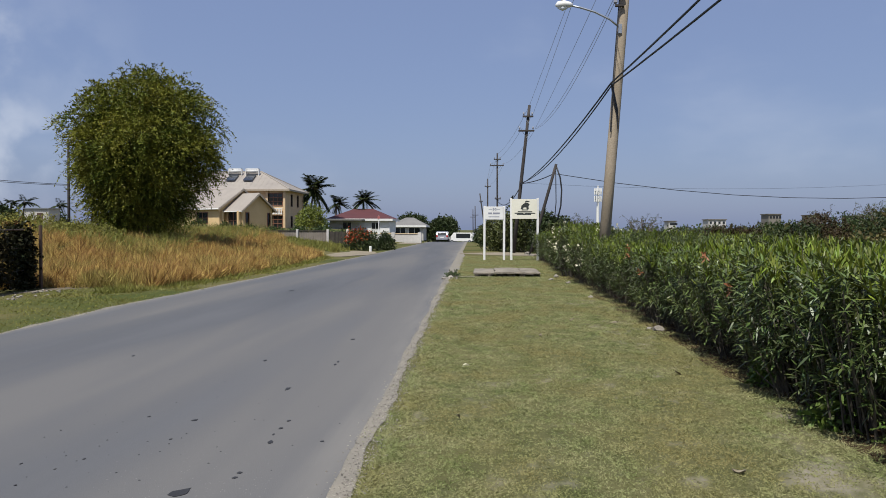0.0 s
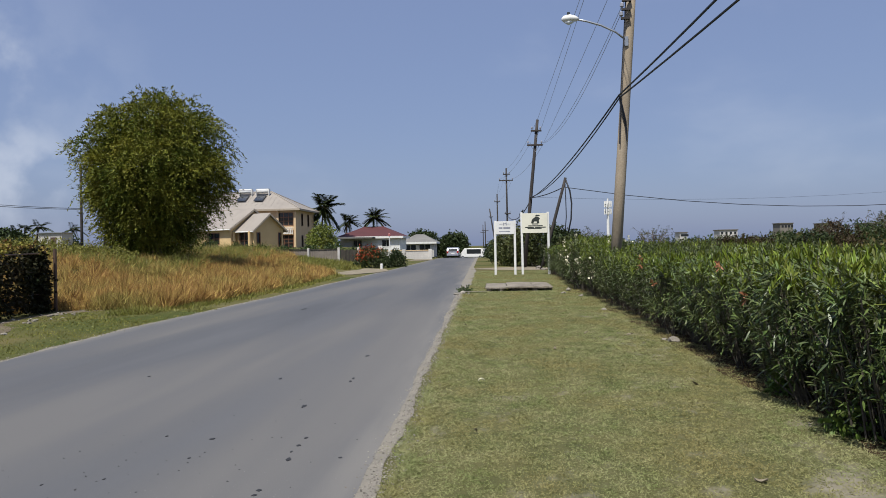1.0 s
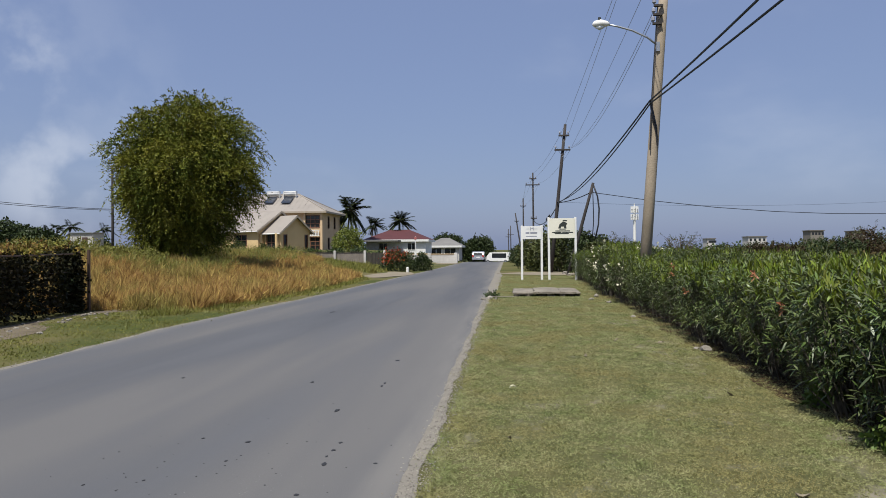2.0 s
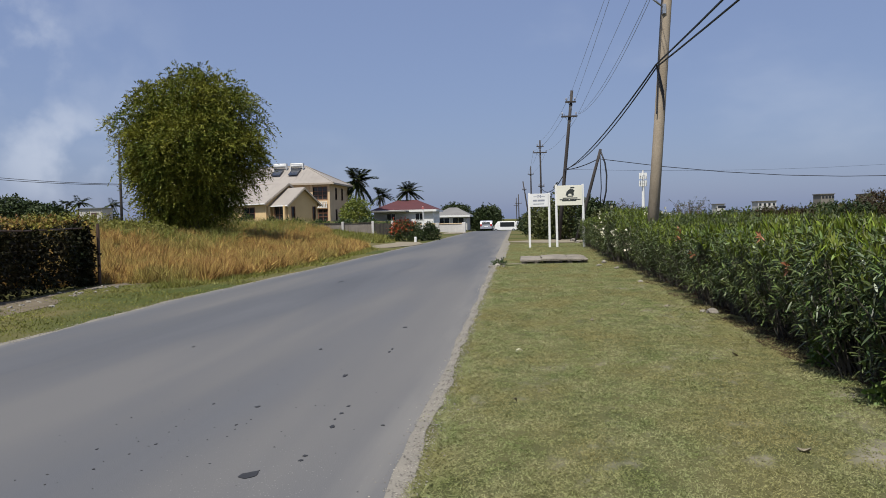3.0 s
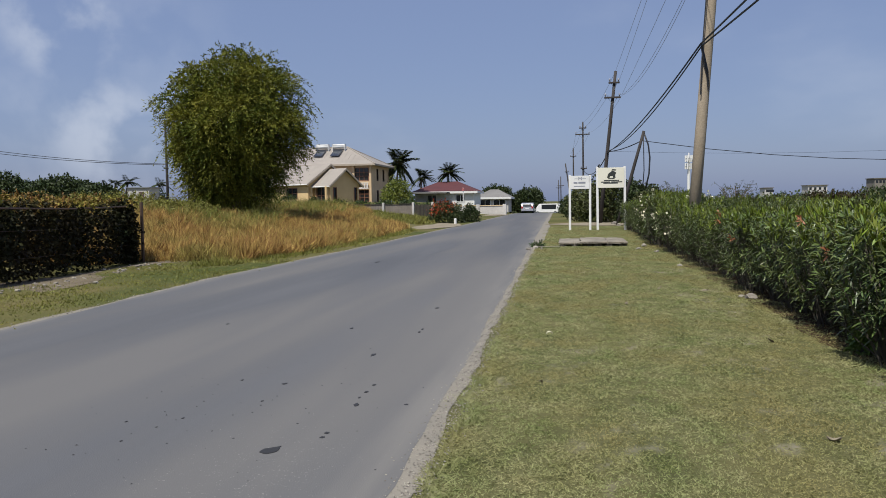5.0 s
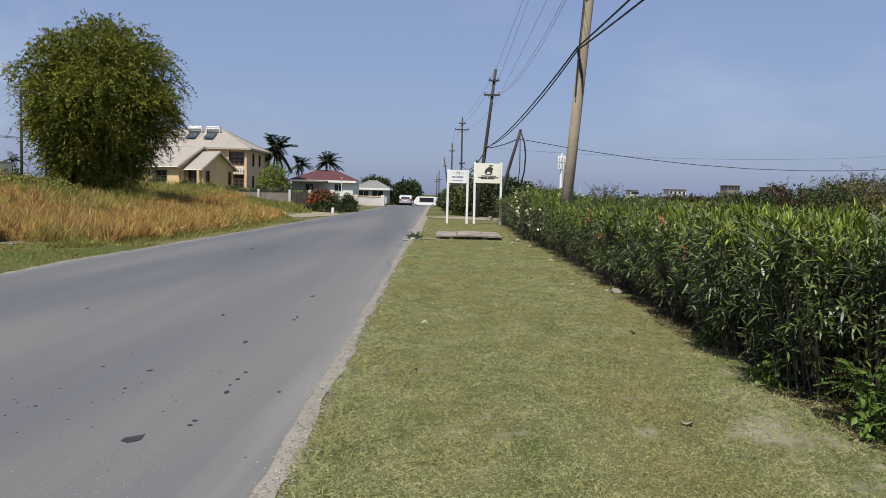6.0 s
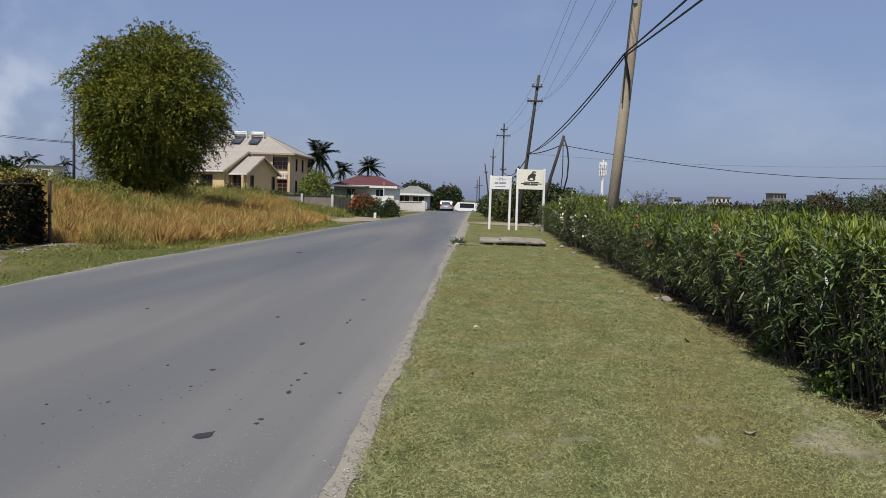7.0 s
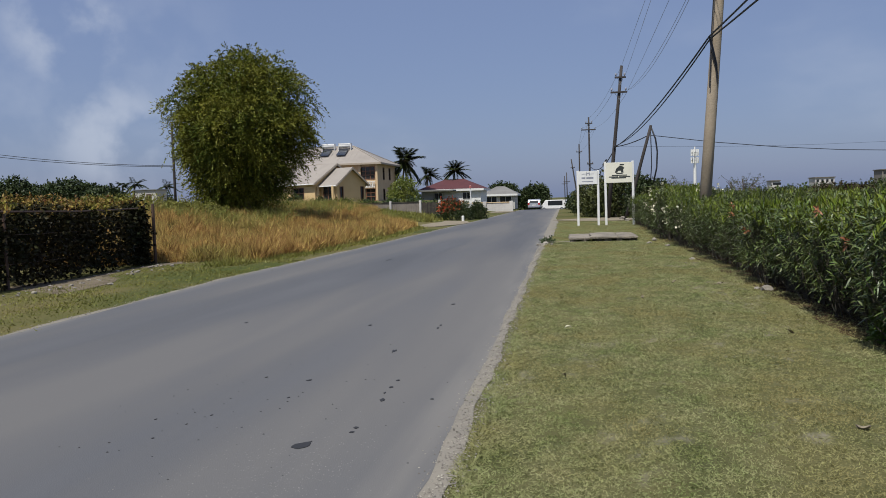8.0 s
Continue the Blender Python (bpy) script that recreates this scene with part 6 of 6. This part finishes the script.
# ---- vehicles ----
def car(x, y, turn, paint, label, length=4.2, width=1.7, high=1.5, z=None, van=False):
    ob = thing("car", label, "car", (x, y, (road_top(x, y) if z is None else z)), turn)
    L, W = length / 2, width / 2
    if van:
        prof = [(-L, 0.35), (L, 0.35), (L, 1.0), (L - 0.5, 1.25), (L - 1.1, high), (-L + 0.1, high), (-L, high - 0.2)]
    else:
        prof = [(-L, 0.32), (L, 0.32), (L, 0.7), (L - 1.0, 0.92), (L - 1.75, high - 0.03), (-L + 0.75, high), (-L + 0.25, high - 0.12), (-L + 0.02, 0.95)]
    part("body", Shape().prism([(-W, p, q) for p, q in prof], (width, 0, 0)), paint, ob, bevel=0.07)
    part("rear_window", Shape().prism([(-W + 0.18, -L + 0.06, 0.98), (W - 0.18, -L + 0.06, 0.98), (W - 0.24, -L + 0.27, high - 0.2), (-W + 0.24, -L + 0.27, high - 0.2)], (0, -0.07, 0)), M_GLASS, ob, "dark rear window")
    for s in (-1, 1):
        part("side_window", Shape().box(min(s * W, s * (W + 0.012)), max(s * W, s * (W + 0.012)), -L + 0.6, L - 1.6, 0.98, high - 0.15), M_GLASS, ob, "dark side window")
        part("tail_light", Shape().box(s * (W - 0.13) - 0.11, s * (W - 0.13) + 0.11, -L - 0.02, -L + 0.03, 0.7, 1.0), M_TAILRED, ob, "red tail light", bevel=0.01)
        for w in (-L + 0.75, L - 0.8):
            tyre = part("wheel", Shape().tube([(s * (W - 0.2), w, 0.31), (s * (W + 0.01), w, 0.31)], 0.31, 16), M_TYRE, ob, "black tyre")
            part("rim", Shape().tube([(s * (W + 0.008), w, 0.31), (s * (W + 0.02), w, 0.31)], 0.19, 10), M_METAL, tyre)
    part("bumper", Shape().box(-W + 0.03, W - 0.03, -L - 0.06, -L + 0.05, 0.33, 0.58), M_GREY, ob, bevel=0.02)
    part("number_plate", Shape().box(-0.26, 0.26, -L - 0.075, -L - 0.062, 0.6, 0.72), M_WHITE, ob)
    return ob


car(-6.15, 113, 0, M_SILVER, "silver hatchback car driving away on the road")
car(-4.4, 148, 75, M_WHITE, "white van standing across the far end of the road", 5.0, 1.8, 2.0, van=True)
car(-2.3, 152, 80, M_WHITE, "white car standing beyond the road's end", 4.2, 1.7, 1.5)
